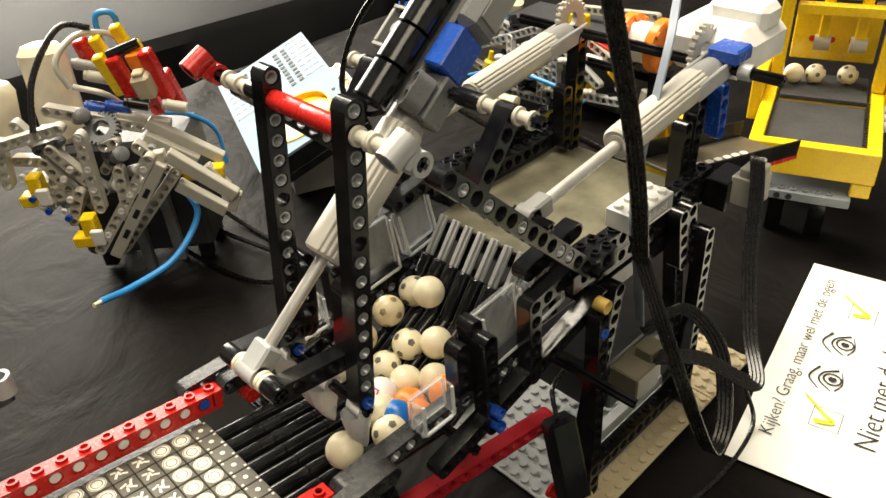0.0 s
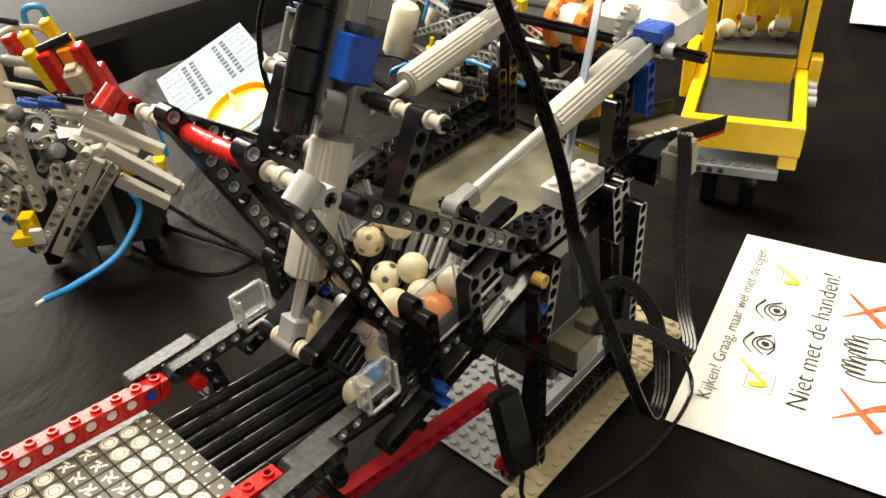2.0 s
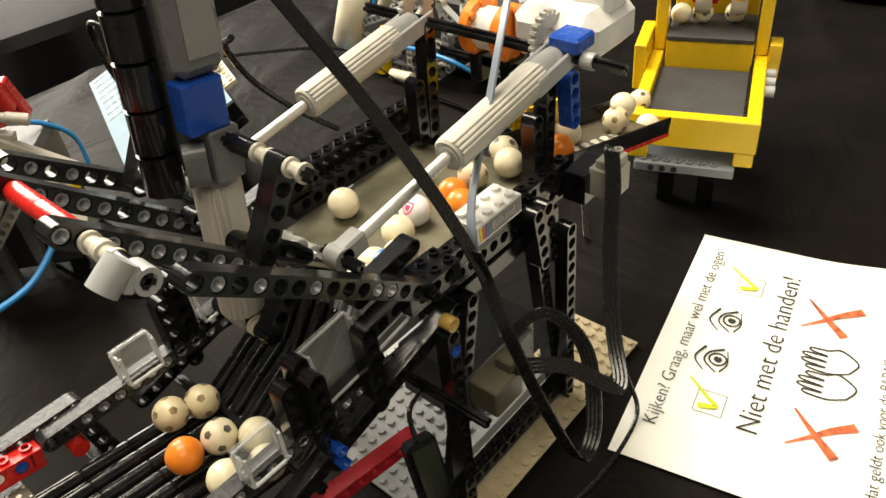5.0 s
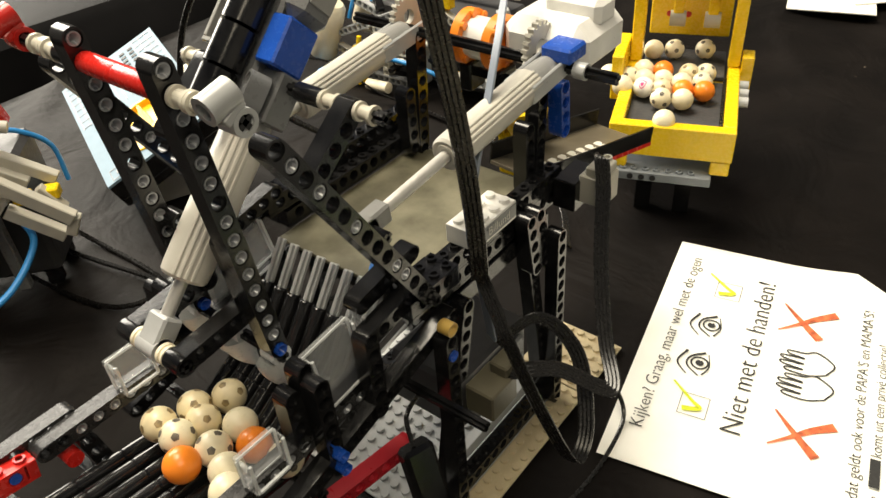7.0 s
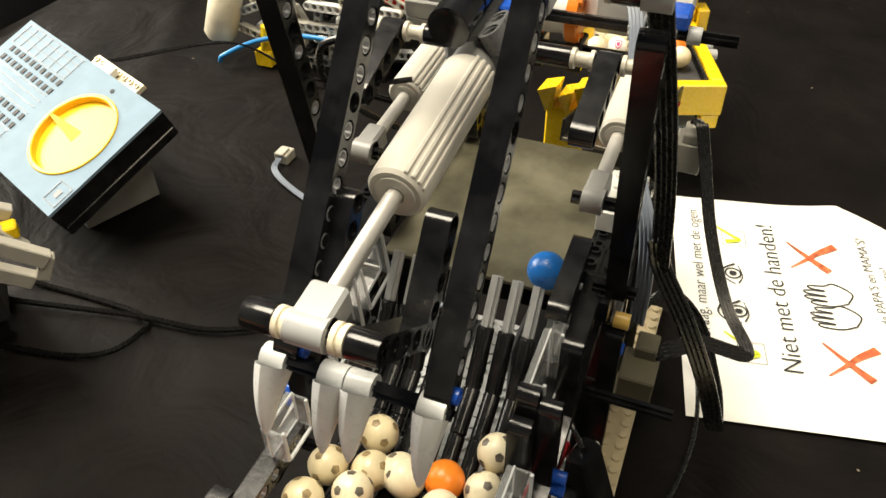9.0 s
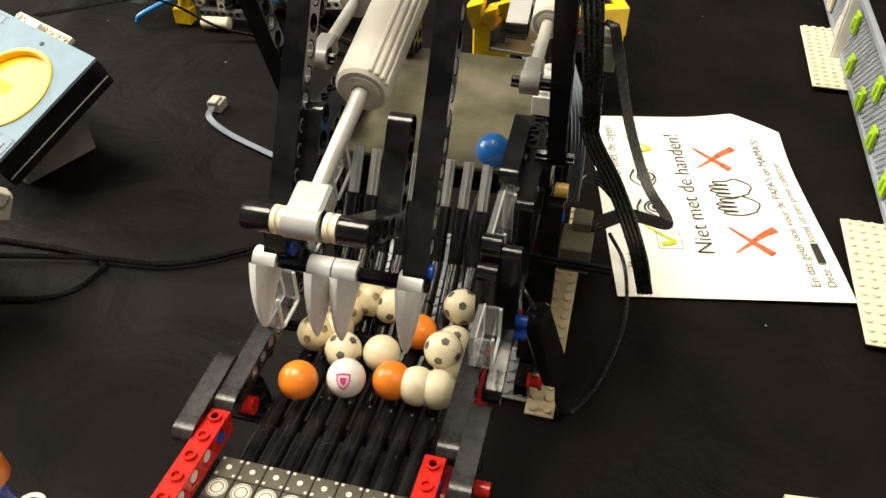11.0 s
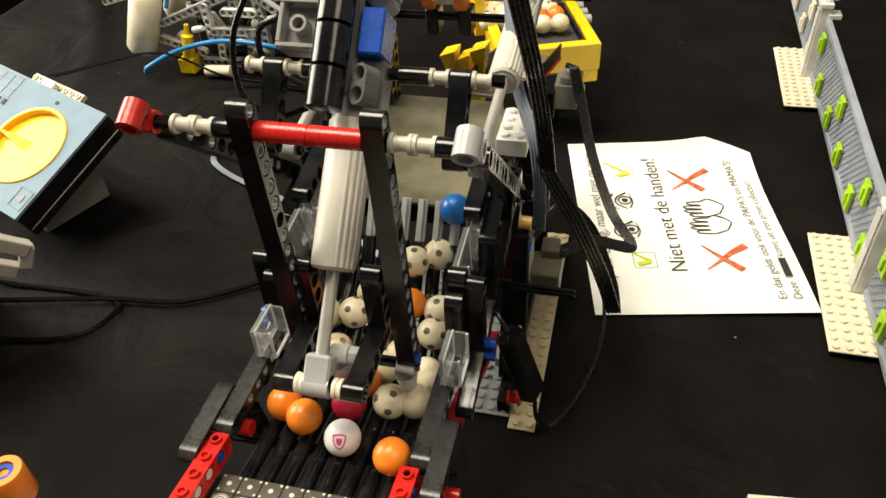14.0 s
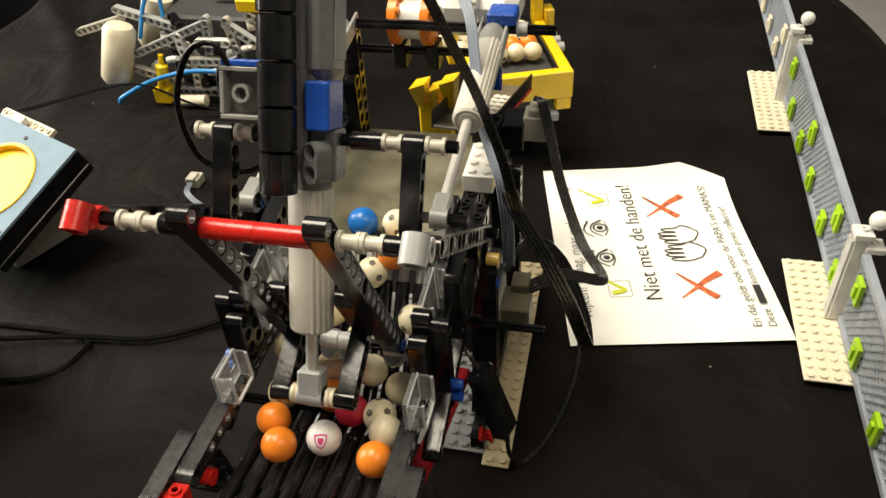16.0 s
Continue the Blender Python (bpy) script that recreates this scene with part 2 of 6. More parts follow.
def bush(parent, x, y, z, n=1, material=TAN):
    """A bush on an axle that runs along x, starting at x."""
    key = ("bush", n, material.name)
    m = pose(x, y, z, 0, 90, 0)
    if key not in CACHE:
        ob = part("bush", bush_mesh(n), material, parent)
        CACHE[key] = ob
        ob.matrix_basis = m
        return ob
    return reuse_named(CACHE[key], "bush", parent, m)


def axle(parent, x0, x1, y, z, r=0.0024, material=BLACK, name="axle", seg=12):
    bm = bmesh.new()
    for a in (0, 90):
        box(bm, x0, x1, -r, r, -0.0009, 0.0009, 0, pose(0, y, z, a, 0, 0))
    return part(name, bm, material, parent)


def sleeve(parent, x0, x1, y, z, r=0.0039, material=BLACK, name="connector"):
    bm = bmesh.new()
    m = pose(x0, y, z, 0, 90, 0)
    L = x1 - x0
    lathe(bm, [(r * 0.72, 0.0), (r * 0.98, 0.0), (r, 0.0006), (r, L - 0.0006), (r * 0.98, L), (r * 0.7, L), (r * 0.7, L - 0.004)], m, 20)
    return part(name, bm, material, parent)


def spline(pts, n=8):
    """Points on a smooth curve through pts."""
    P = [Vector(p) for p in pts]
    P = [2 * P[0] - P[1]] + P + [2 * P[-1] - P[-2]]
    out = []
    for i in range(1, len(P) - 2):
        for k in range(n):
            t = k / n
            a, b, c, d = P[i - 1], P[i], P[i + 1], P[i + 2]
            out.append(0.5 * (2 * b + (c - a) * t + (2 * a - 5 * b + 4 * c - d) * t * t + (3 * b - a - 3 * c + d) * t ** 3))
    return out + [P[-2]]


def sweep(pts, section, up=(0, 0, 1), n=8):
    """A section of (u, v) pairs swept along a smooth curve."""
    C = spline(pts, n)
    bm = bmesh.new()
    rings = []
    side = None
    for i, p in enumerate(C):
        d = (C[min(i + 1, len(C) - 1)] - C[max(i - 1, 0)]).normalized()
        if side is None:
            side = d.cross(Vector(up)).normalized()
        side = (side - d * side.dot(d)).normalized()
        nrm = side.cross(d)
        rings.append([bm.verts.new(p + side * u + nrm * v) for u, v in section])
    k = len(section)
    for p, q in zip(rings, rings[1:]):
        for i in range(k):
            bm.faces.new((p[i], p[(i + 1) % k], q[(i + 1) % k], q[i]))
    bm.faces.new(rings[0])
    bm.faces.new(list(reversed(rings[-1])))
    bmesh.ops.recalc_face_normals(bm, faces=bm.faces)
    return bm


def disc(r, k=10):
    return [(r * math.cos(2 * math.pi * i / k), r * math.sin(2 * math.pi * i / k)) for i in range(k)]


def ribbon(w, t=0.0007):
    """A flat cable's section: four cores side by side."""
    top = [(-w / 2 + w * i / 8, t * (1.25 if i % 2 else 0.45)) for i in range(9)]
    return top + [(u, -v) for u, v in reversed(top)]


def gear_mesh(bm, inner, root, tip, half, teeth, m):
    """A toothed wheel in one closed skin, its axis along z."""
    prof = []
    for k in range(teeth):
        for f, r in ((0.0, root), (0.28, root), (0.40, tip), (0.78, tip), (0.92, root)):
            a = 2 * math.pi * (k + f) / teeth
            prof.append((math.cos(a), math.sin(a), r))
    cols = [[bm.verts.new(m @ Vector((c * r, s_ * r, z))) for r, z in ((inner, -half), (q, -half), (q, half), (inner, half))] for c, s_, q in prof]
    for p, q in zip(cols, cols[1:] + cols[:1]):
        for i in range(4):
            bm.faces.new((p[i], q[i], q[(i + 1) % 4], p[(i + 1) % 4]))
    bmesh.ops.recalc_face_normals(bm, faces=bm.faces)


def plate_mesh(nx, ny, z=0.0015, hollow=False, thick=0.0015, seg=10):
    bm = bmesh.new()
    box(bm, 0, nx * S, 0, ny * S, z - thick, z, 0.0004)
    for i in range(nx):
        for j in range(ny):
            stud(bm, (i + 0.5) * S, (j + 0.5) * S, z, hollow, seg=seg)
    return bm

# ---- table, hall ----
def cloth_mesh():
    """The table's cloth: a wrinkled top whose far right corner is round, with its drop on the sides."""
    bm = bmesh.new()
    x0, y0, y1, nx, ny = -0.69, -1.0, 1.25, 150, 190
    grid = []
    for j in range(ny + 1):
        row = []
        y = y0 + (y1 - y0) * j / ny
        x1 = 0.415 - 0.75 * max(0.0, y - 0.55) ** 2
        for i in range(-2, nx + 3):
            u = min(1.0, max(0.0, i / nx))
            x = x0 + (x1 - x0) * u
            r = math.hypot(x + 0.1, y - 0.15)
            calm = min(1.0, max(0.0, (r - 0.30) / 0.35))
            p = Vector((x * 5, y * 5, 0))
            h = noise.noise(p) * 0.009 * calm + noise.noise(p * 3.3) * 0.0022 * calm
            ridge = 1 - abs(noise.noise(Vector((x * 3.2 + y * 1.4, y * 1.3 - x * 0.8, 3.0)))) * 3.0
            h += 0.011 * calm * max(0.0, ridge) ** 3
            h += 0.0009 * max(0.0, noise.noise(Vector((x * 18 + y * 9, y * 7 - x * 5, 9.0))))
            h -= 0.0012 + 0.015 * calm
            drop = max(0, -i, i - nx)
            if drop:
                x += (0.006 if i > nx else -0.006) * drop
                h = -0.004 if drop == 0 else (-0.012 if drop == 1 else -0.72)
            row.append(bm.verts.new((x, y, h)))
        grid.append(row)
    for a, b in zip(grid, grid[1:]):
        for i in range(len(a) - 1):
            bm.faces.new((a[i], a[i + 1], b[i + 1], b[i]))
    return bm


CLOTH = mat("black_table_cloth", (0.0056, 0.0043, 0.0037), 0.6, spread=0.4, scale=14, bump=0.3, bscale=1800, spec=0.10)
# folds, and pale lint caught in the weave
_n, _l = CLOTH.node_tree.nodes, CLOTH.node_tree.links
_b = _n["Principled BSDF"]
_tc = _n.new("ShaderNodeTexCoord")
_fold = _n.new("ShaderNodeTexNoise")
_fold.inputs["Scale"].default_value, _fold.inputs["Detail"].default_value, _fold.inputs["Distortion"].default_value = 11.0, 4.0, 1.2
_l.new(_tc.outputs["Object"], _fold.inputs["Vector"])
_bp = _n.new("ShaderNodeBump")
_bp.inputs["Strength"].default_value, _bp.inputs["Distance"].default_value = 0.55, 0.012
_l.new(_fold.outputs["Fac"], _bp.inputs["Height"])
_l.new(_b.inputs["Normal"].links[0].from_socket, _bp.inputs["Normal"])
_l.new(_bp.outputs["Normal"], _b.inputs["Normal"])
_v = _n.new("ShaderNodeTexVoronoi")
_v.inputs["Scale"].default_value = 55.0
_l.new(_tc.outputs["Object"], _v.inputs["Vector"])
_sp = _n.new("ShaderNodeSeparateColor")
_l.new(_v.outputs["Color"], _sp.inputs["Color"])
_m1, _m2, _m3 = (_n.new("ShaderNodeMath") for _ in range(3))
_m1.operation, _m2.operation, _m3.operation = "LESS_THAN", "GREATER_THAN", "MULTIPLY"
_m1.inputs[1].default_value, _m2.inputs[1].default_value = 0.055, 0.93
_l.new(_v.outputs["Distance"], _m1.inputs[0])
_l.new(_sp.outputs["Red"], _m2.inputs[0])
_l.new(_m1.outputs[0], _m3.inputs[0])
_l.new(_m2.outputs[0], _m3.inputs[1])
_mx = _n.new("ShaderNodeMix")
_mx.data_type = "RGBA"
_l.new(_b.inputs["Base Color"].links[0].from_socket, _mx.inputs[6])
_mx.inputs[7].default_value = (0.16, 0.13, 0.10, 1)
_l.new(_m3.outputs[0], _mx.inputs[0])
_l.new(_mx.outputs[2], _b.inputs["Base Color"])
cloth = tagged(link("table_top", cloth_mesh(), CLOTH), "black woven cloth spread over the display table", "table", kind="structure")
bm = bmesh.new()
bmesh.ops.create_grid(bm, x_segments=2, y_segments=2, size=12)
bmesh.ops.translate(bm, verts=bm.verts, vec=(0, 0, -0.75))
tagged(link("floor", bm, mat("pale_hall_floor", (0.42, 0.41, 0.40), 0.45, spread=0.1, scale=3)), "pale grey hall floor", "floor", kind="structure")


def second_table():
    """The next table, its cloth hanging over the edge in soft folds."""
    bm = bmesh.new()
    rows = []
    for j in range(121):
        y = -1.2 + 3.4 * j / 120
        f = 0.012 * math.sin(y * 17) + 0.008 * math.sin(y * 41 + 1)
        x = -0.885 + 0.10 * (y - 0.2)
        row = [(x + 0.02 + f, -0.72), (x + 0.01 + f * 0.7, -0.2), (x, -0.02), (x - 0.012, -0.004), (x - 0.04, 0.0)]
        for k in range(1, 14):
            xx = x - 0.04 - 0.12 * k
            row.append((xx, 0.012 * noise.noise(Vector((xx * 4, y * 4, 2))) + 0.006 * noise.noise(Vector((xx * 9, y * 12, 5)))))
        rows.append([bm.verts.new((a, y, h)) for a, h in row])
    for a, b in zip(rows, rows[1:]):
        for i in range(len(a) - 1):
            bm.faces.new((a[i], b[i], b[i + 1], a[i + 1]))
    return bm


tagged(link("table_top_2", second_table(), mat("charcoal_table_cloth", (0.0085, 0.0083, 0.009), 0.62, spec=0.09, spread=0.3, scale=8, bump=0.2, bscale=1500)), "charcoal cloth over the next table", "table", kind="structure")
bm = bmesh.new()
for a, b in (((-5, 6), (5, 6.2)), ((-5, -6.2), (5, -6)), ((-5.2, -6), (-5, 6)), ((5, -6), (5.2, 6))):
    box(bm, a[0], b[0], a[1], b[1], -0.75, 3.4)
tagged(link("wall_north", bm, mat("off_white_hall_wall", (0.6, 0.58, 0.54), 0.7)), "plain off-white hall walls", "wall", kind="structure")
for k, (x, y, a) in enumerate(((0.0, 0.90, 15), (0.03, 0.95, 40))):
    lf = bmesh.new()
    box(lf, -0.05, 0.05, -0.07, 0.07, 0, 0.0012, 0, pose(x, y, -0.006 + 0.0016 * k, 0, 0, a))
    tagged(link("leaflet", lf, PAPER), "small printed paper leaflet on the cloth", "paper")

# ---- the digger ----
digger = thing("ball_digger", "black and grey brick-built ball excavator machine on a grey baseplate", "toy machine")
PY, PZ = 0.015, 0.158
RB, RG = 0.1265, 0.103
XC = 0.009

bp = part("baseplate", plate_mesh(14, 16), LGREY, digger, "light grey studded baseplate")
bp.matrix_basis = pose(-0.046, 0.002, 0.0002)
strip = part("side_plate", plate_mesh(2, 17), TANS, digger, "tan studded plate strip")
strip.matrix_basis = pose(0.0663, -0.006, 0.0004)
b2 = part("rear_baseplate", plate_mesh(6, 6), TANS, digger, "tan studded plate")
b2.matrix_basis = pose(0.034, 0.131, 0.0002)
sbrick(digger, 15, pose(0.062, 0.008, 0.0115))
sbrick(digger, 15, pose(-0.03, 0.008, 0.0115))
bm = bmesh.new()
box(bm, 0.052, 0.0575, 0.03, 0.118, 0.012, 0.0195, 0.0003)
part("plate", bm, LGREY, digger)
# posts
for x in (0.068, -0.042):
    for y, h in ((0.024, 16), (0.116, 16)):
        beam(digger, h, yz(x, y, 0.006, 90), name="post")
for x in (0.060, -0.034):
    beam(digger, 15, yz(x, 0.024, 0.016, 78), name="post")
    beam(digger, 15, yz(x, 0.116, 0.012, 98), name="post")
pins(digger, [(0.0697, 0.024, 0.118)], 0.0027, -0.003, 0.003, BLUE)
pins(digger, [(0.0697, 0.024, 0.134)], 0.0034, -0.003, 0.0032, mat("ochre_plastic", (0.55, 0.36, 0.09), 0.3))
axle(digger, 0.05, 0.098, 0.012, 0.1, name="axle")
# motor under the deck
bm = bmesh.new()
box(bm, 0.02, 0.064, 0.034, 0.094, 0.05, 0.085, 0.002)
part("motor_housing", bm, mat("charcoal_plastic", (0.05, 0.05, 0.053), 0.3), digger, "dark grey motor housing")
bm = bmesh.new()
box(bm, 0.064, 0.067, 0.04, 0.088, 0.052, 0.078, 0.001)
part("motor_cover", bm, DGREY, digger)
# grey plug in the machine's shade, which its darker colour carries
bm = bmesh.new()
box(bm, 0.072, 0.088, 0.03, 0.05, 0.078, 0.094, 0.0008)
box(bm, 0.076, 0.086, 0.044, 0.056, 0.09, 0.1, 0.0008)
part("cable_plug", bm, SHADEDGREY, digger, "warm grey cable plug with four pins, coloured dark for shade")
bm = bmesh.new()
box(bm, -0.036, 0.056, 0.034, 0.128, 0.118, 0.128, 0.0005)
part("underframe", bm, BLACK, digger)

# deck
bm = bmesh.new()
box(bm, -0.036, 0.049, 0.024, 0.132, 0.1375, 0.1395, 0.0003)
part("deck", bm, DECK, digger, "scuffed olive grey deck sheet")
# studded side walls of the deck
sbrick(digger, 13, pose(0.0535, 0.036, 0.1525), label="studded black side beam")
sbrick(digger, 13, pose(0.0535, 0.036, 0.1425))
sbrick(digger, 4, pose(0.0615, 0.012, 0.156))
sbrick(digger, 4, pose(0.0535, 0.012, 0.156))
sbrick(digger, 13, pose(-0.040, 0.036, 0.1495))
sbrick(digger, 13, pose(-0.048, 0.036, 0.159))
sbrick(digger, 13, pose(-0.048, 0.036, 0.149))
sbrick(digger, 3, pose(-0.040, 0.026, 0.161))
# white brick with a printed side
wb = bmesh.new()
box(wb, 0.0495, 0.0653, 0.052, 0.084, 0.1545, 0.1641, 0.0002)
for i in range(2):
    for j in range(4):
        stud(wb, 0.0535 + i * S, 0.056 + j * S, 0.1641, False)
white_brick = part("printed_brick", wb, WHITE, digger, "white two by four brick with a printed side")
bm = bmesh.new()
box(bm, 0.0653, 0.0656, 0.0595, 0.0835, 0.156, 0.163)
part("print_panel", bm, DGREY, white_brick)
for k, mm in enumerate((YELLOW, RED, BLUE)):
    bm = bmesh.new()
    box(bm, 0.0653, 0.0656, 0.0535 + k * 0.002, 0.0553 + k * 0.002, 0.156, 0.163)
    part("stripe", bm, mm, white_brick)


def text(body, size, material, parent, m, name="lettering", extrude=0.0):
    cu = bpy.data.curves.new(name, "FONT")
    cu.body, cu.size, cu.align_x, cu.align_y, cu.extrude = body, size, "LEFT", "BOTTOM_BASELINE", extrude
    cu.resolution_u = 3
    cu.offset = -0.009 * size
    tmp = new(name, cu)
    dg = bpy.context.evaluated_depsgraph_get()
    me = bpy.data.meshes.new_from_object(tmp.evaluated_get(dg))
    bpy.data.objects.remove(tmp)
    me.materials.clear()
    me.materials.append(material)
    ob = new(name, me)
    ob.parent, ob.matrix_basis = parent, m
    return ob


text("Billund", 0.0062, PRINT, white_brick, pose(0.0659, 0.0615, 0.1578, 90, 0, 90))

# cable block at the rear corner
bm = bmesh.new()
box(bm, 0.070, 0.084, 0.133, 0.149, 0.137, 0.153, 0.0006)
box(bm, 0.073, 0.083, 0.134, 0.148, 0.153, 0.158, 0.0006)
stud(bm, 0.0785, 0.146, 0.158, True)
part("cable_plug", bm, OGREY, digger, "warm grey cable plug with four pins")
bm = bmesh.new()
box(bm, 0.058, 0.071, 0.128, 0.15, 0.133, 0.15, 0.0006)
part("block", bm, BLACK, digger)
for y in (0.096, 0.104):
    beam(digger, 5, yz(0.0625, y, 0.144, -80))

# trough: side rails
beam(digger, 15, yz(-0.0355, -0.112, 0.1165, 0), DUSTY, name="rail", label="black liftarm rail with dusty top")
beam(digger, 15, yz(0.0495, -0.112, 0.1165, 0), DUSTY, name="rail", label="black liftarm rail with dusty top")
beam(digger, 5, yz(-0.0435, -0.128, 0.118, 0), DUSTY, name="rail")
beam(digger, 5, yz(0.0575, -0.128, 0.118, 0), DUSTY, name="rail")
beam(digger, 15, yz(-0.0435, -0.07, 0.098, 14), name="rail")
beam(digger, 15, yz(0.0575, -0.07, 0.098, 14), name="rail")
for x in (-0.0355, 0.0495):
    beam(digger, 3, yz(x, -0.096, 0.1085, -80))
    beam(digger, 5, yz(x, -0.040, 0.120, 90), name="post")
    beam(digger, 4, yz(x, -0.048, 0.120, 90), name="post")
    beam(digger, 7, yz(x * 1.0 + (0.008 if x > 0 else -0.008), -0.04, 0.1, 90), name="post")
    beam(digger, 6, yz(x + (0.008 if x > 0 else -0.008), -0.012, 0.110, 90), name="post")
    beam(digger, 5, yz(x + (0.008 if x > 0 else -0.008), -0.012, 0.150, 8))
    beam(digger, 5, yz(x, -0.006, 0.1605, 10))
    beam(digger, 5, yz(x, -0.036, 0.1215, 6))
    for z in (0.103, 0.111):
        pins(digger, [(x + 0.0045 * (1 if x > 0 else -1) + (0.008 if x > 0 else -0.008), -0.04, z)], 0.0027, -0.004, 0.004, BLUE)
    pins(digger, [(x, -0.112 + S * k, 0.1165) for k in range(2, 14)], 0.0024, -0.0034, 0.0036)
rp = bmesh.new()
rod(rp, (-0.040, -0.104, 0.106), (-0.030, -0.104, 0.106), 0.0038, 14)
part("red_pin", rp, RED, digger)
rp = bmesh.new()
rod(rp, (0.058, -0.118, 0.106), (0.066, -0.118, 0.106), 0.003, 14)
part("red_pin", rp, RED, digger)
rp = bmesh.new()
lathe(rp, [(0.0042, 0), (0.0042, 0.0015), (0.003, 0.002), (0.003, 0.006), (0.0042, 0.0065), (0.0042, 0.008)], pose(0.066, -0.006, 0.03, 0, 90, 0), 16)
part("red_bush", rp, RED, digger)
# dark red strut below the trough
beam(digger, 15, pose(0.055, 0.004, 0.0665, 0, 0, -6) @ pose(0, 0, 0, 176, 0, 0), DRED, "strut", "dark red liftarm strut")
for y in (-0.1, -0.05):
    axle(digger, -0.045, 0.06, y, 0.092)


def panel(parent, w, h, d, m):
    """A clear brick: thin walls round a hollow, two studs on one end."""
    t = 0.0011
    bm = bmesh.new()
    box(bm, -t, t, 0, w, 0, h, 0.0002)
    box(bm, t, d, 0, t, 0, h, 0.0002)
    box(bm, t, d, w - t, w, 0, h, 0.0002)
    for k in range(2):
        lathe(bm, [(0.0024, 0), (0.0024, -0.0017), (0.0014, -0.0017), (0.0014, -0.0002)], m.inverted() @ m @ pose(0.003, 0, 0.004 + k * (h - 0.008), 90, 0, 0), 12)
    ob = part("clear_brick", bm, CLEAR, parent, "clear plastic brick")
    ob.matrix_basis = m
    # added pale strips that stand for the glint along the brick's edges
    e = 0.0006
    rim = bmesh.new()
    for y0, y1, z0, z1 in ((0, w, h - e, h + e), (0, w, -e, e), (-e, e, e, h - e), (w - e, w + e, e, h - e)):
        box(rim, t, t + e, y0, y1, z0, z1, 0.0001)
    for y in (t, w - t):
        box(rim, d - e, d + e, y - e, y + e, 0, h, 0.0001)
    box(rim, d - e, d + e, t + e, w - t - e, -e, e, 0.0001)
    part("rim", rim, EDGEGLINT, ob, "clear plastic edge with its glint built in as a pale rim")
    return ob


for x, xo in ((-0.036, -0.036), (0.0495, 0.0475)):
    panel(digger, 0.018, 0.016, 0.0078, pose(x, -0.076, 0.1205))
    panel(digger, 0.025, 0.030, 0.006, pose(xo, -0.034, 0.1245, 6, 0, 0))
    panel(digger, 0.022, 0.026, 0.006, pose(xo, -0.004, 0.130, 10, 0, 0))

# trough floor: rows of black tubes with grey axles at their upper ends
TUBE_X = [-0.0255 + 0.0088 * k for k in range(8)]
FLOOR = [(-0.132, 0.1005), (-0.045, 0.0885), (-0.010, 0.108), (0.019, 0.146)]


def tube_mesh(a, b, r=0.0036, joints=3):
    bm = bmesh.new()
    a, b = Vector(a), Vector(b)
    L = (b - a).length
    prof = []
    for k in range(joints):
        h0, h1 = L * k / joints, L * (k + 1) / joints
        prof += [(r * 0.86, h0), (r, h0 + 0.0007), (r, h1 - 0.0007), (r * 0.86, h1 - 0.0001)]
    lathe(bm, prof, along(a, b), 14)
    return bm


for x in TUBE_X:
    for k, ((ya, za), (yb, zb)) in enumerate(zip(FLOOR, FLOOR[1:])):
        if k == 2:
            mid = (ya + (yb - ya) * 0.55, za + (zb - za) * 0.55)
            part("tube", tube_mesh((x, ya, za), (x, *mid), 0.0036, 1), BLACK, digger)
            bm = bmesh.new()
            d = Vector((0, yb - ya, zb - za)).normalized()
            M = along((x, *mid), (x, yb, zb))
            for a in (0, 90):
                box(bm, -0.0024, 0.0024, -0.0009, 0.0009, 0, (Vector((0, yb, zb)) - Vector((0, *mid))).length, 0.0002, M @ pose(0, 0, 0, 0, 0, a))
            part("tube_axle", bm, LGREY, digger, "light grey cross axle")
        else:
            part("tube", tube_mesh((x, ya, za), (x, yb, zb), 0.0036, 4 if k == 0 else 2), BLACK, digger)

# rear mast with its long cross axle
UY, UZ = 0.1325, 0.2085
for x in (-0.030, 0.046):
    beam(digger, 9, yz(x, 0.128, 0.142, 86), name="mast")
    beam(digger, 5, yz(x, 0.120, 0.146, 90), name="mast")
axle(digger, -0.072, 0.0875, UY, UZ, 0.0027)
bm = bmesh.new()
lathe(bm, [(0.013, 0), (0.0135, 0.001), (0.0135, 0.005), (0.011, 0.0055), (0.011, 0.018), (0.0135, 0.0185), (0.0135, 0.0225), (0.013, 0.0235)], pose(-0.010, 0.150, 0.204, 0, 90, 0), 32)
part("motor_drum", bm, WHITE, digger, "white drum between orange rims")
for x in (-0.0105, 0.009):
    bm = bmesh.new()
    lathe(bm, [(0.0128, 0), (0.0145, 0.0005), (0.0145, 0.0055), (0.0128, 0.006)], pose(x, 0.150, 0.204, 0, 90, 0), 32)
    for k in range(8):
        a = k * math.pi / 4
        rod(bm, (x + 0.004, 0.150 + 0.0125 * math.cos(a), 0.204 + 0.0125 * math.sin(a)), (x + 0.0072, 0.150 + 0.0125 * math.cos(a), 0.204 + 0.0125 * math.sin(a)), 0.0022, 10)
    part("drum_rim", bm, ORANGE, digger, "orange scalloped rim")
bm = bmesh.new()
box(bm, 0.016, 0.064, 0.142, 0.188, 0.196, 0.222, 0.007)
box(bm, 0.03, 0.062, 0.16, 0.178, 0.216, 0.23, 0.003)
part("motor", bm, WHITE, digger, "white large motor body")
for x in (0.048, -0.034):
    bm = bmesh.new()
    gear_mesh(bm, 0.004, 0.0103, 0.0123, 0.0016, 20, pose(x - 0.0062, UY + 0.006, UZ + 0.004, 0, 90, 0))
    part("gear", bm, OGREY, digger, "warm grey gear wheel")
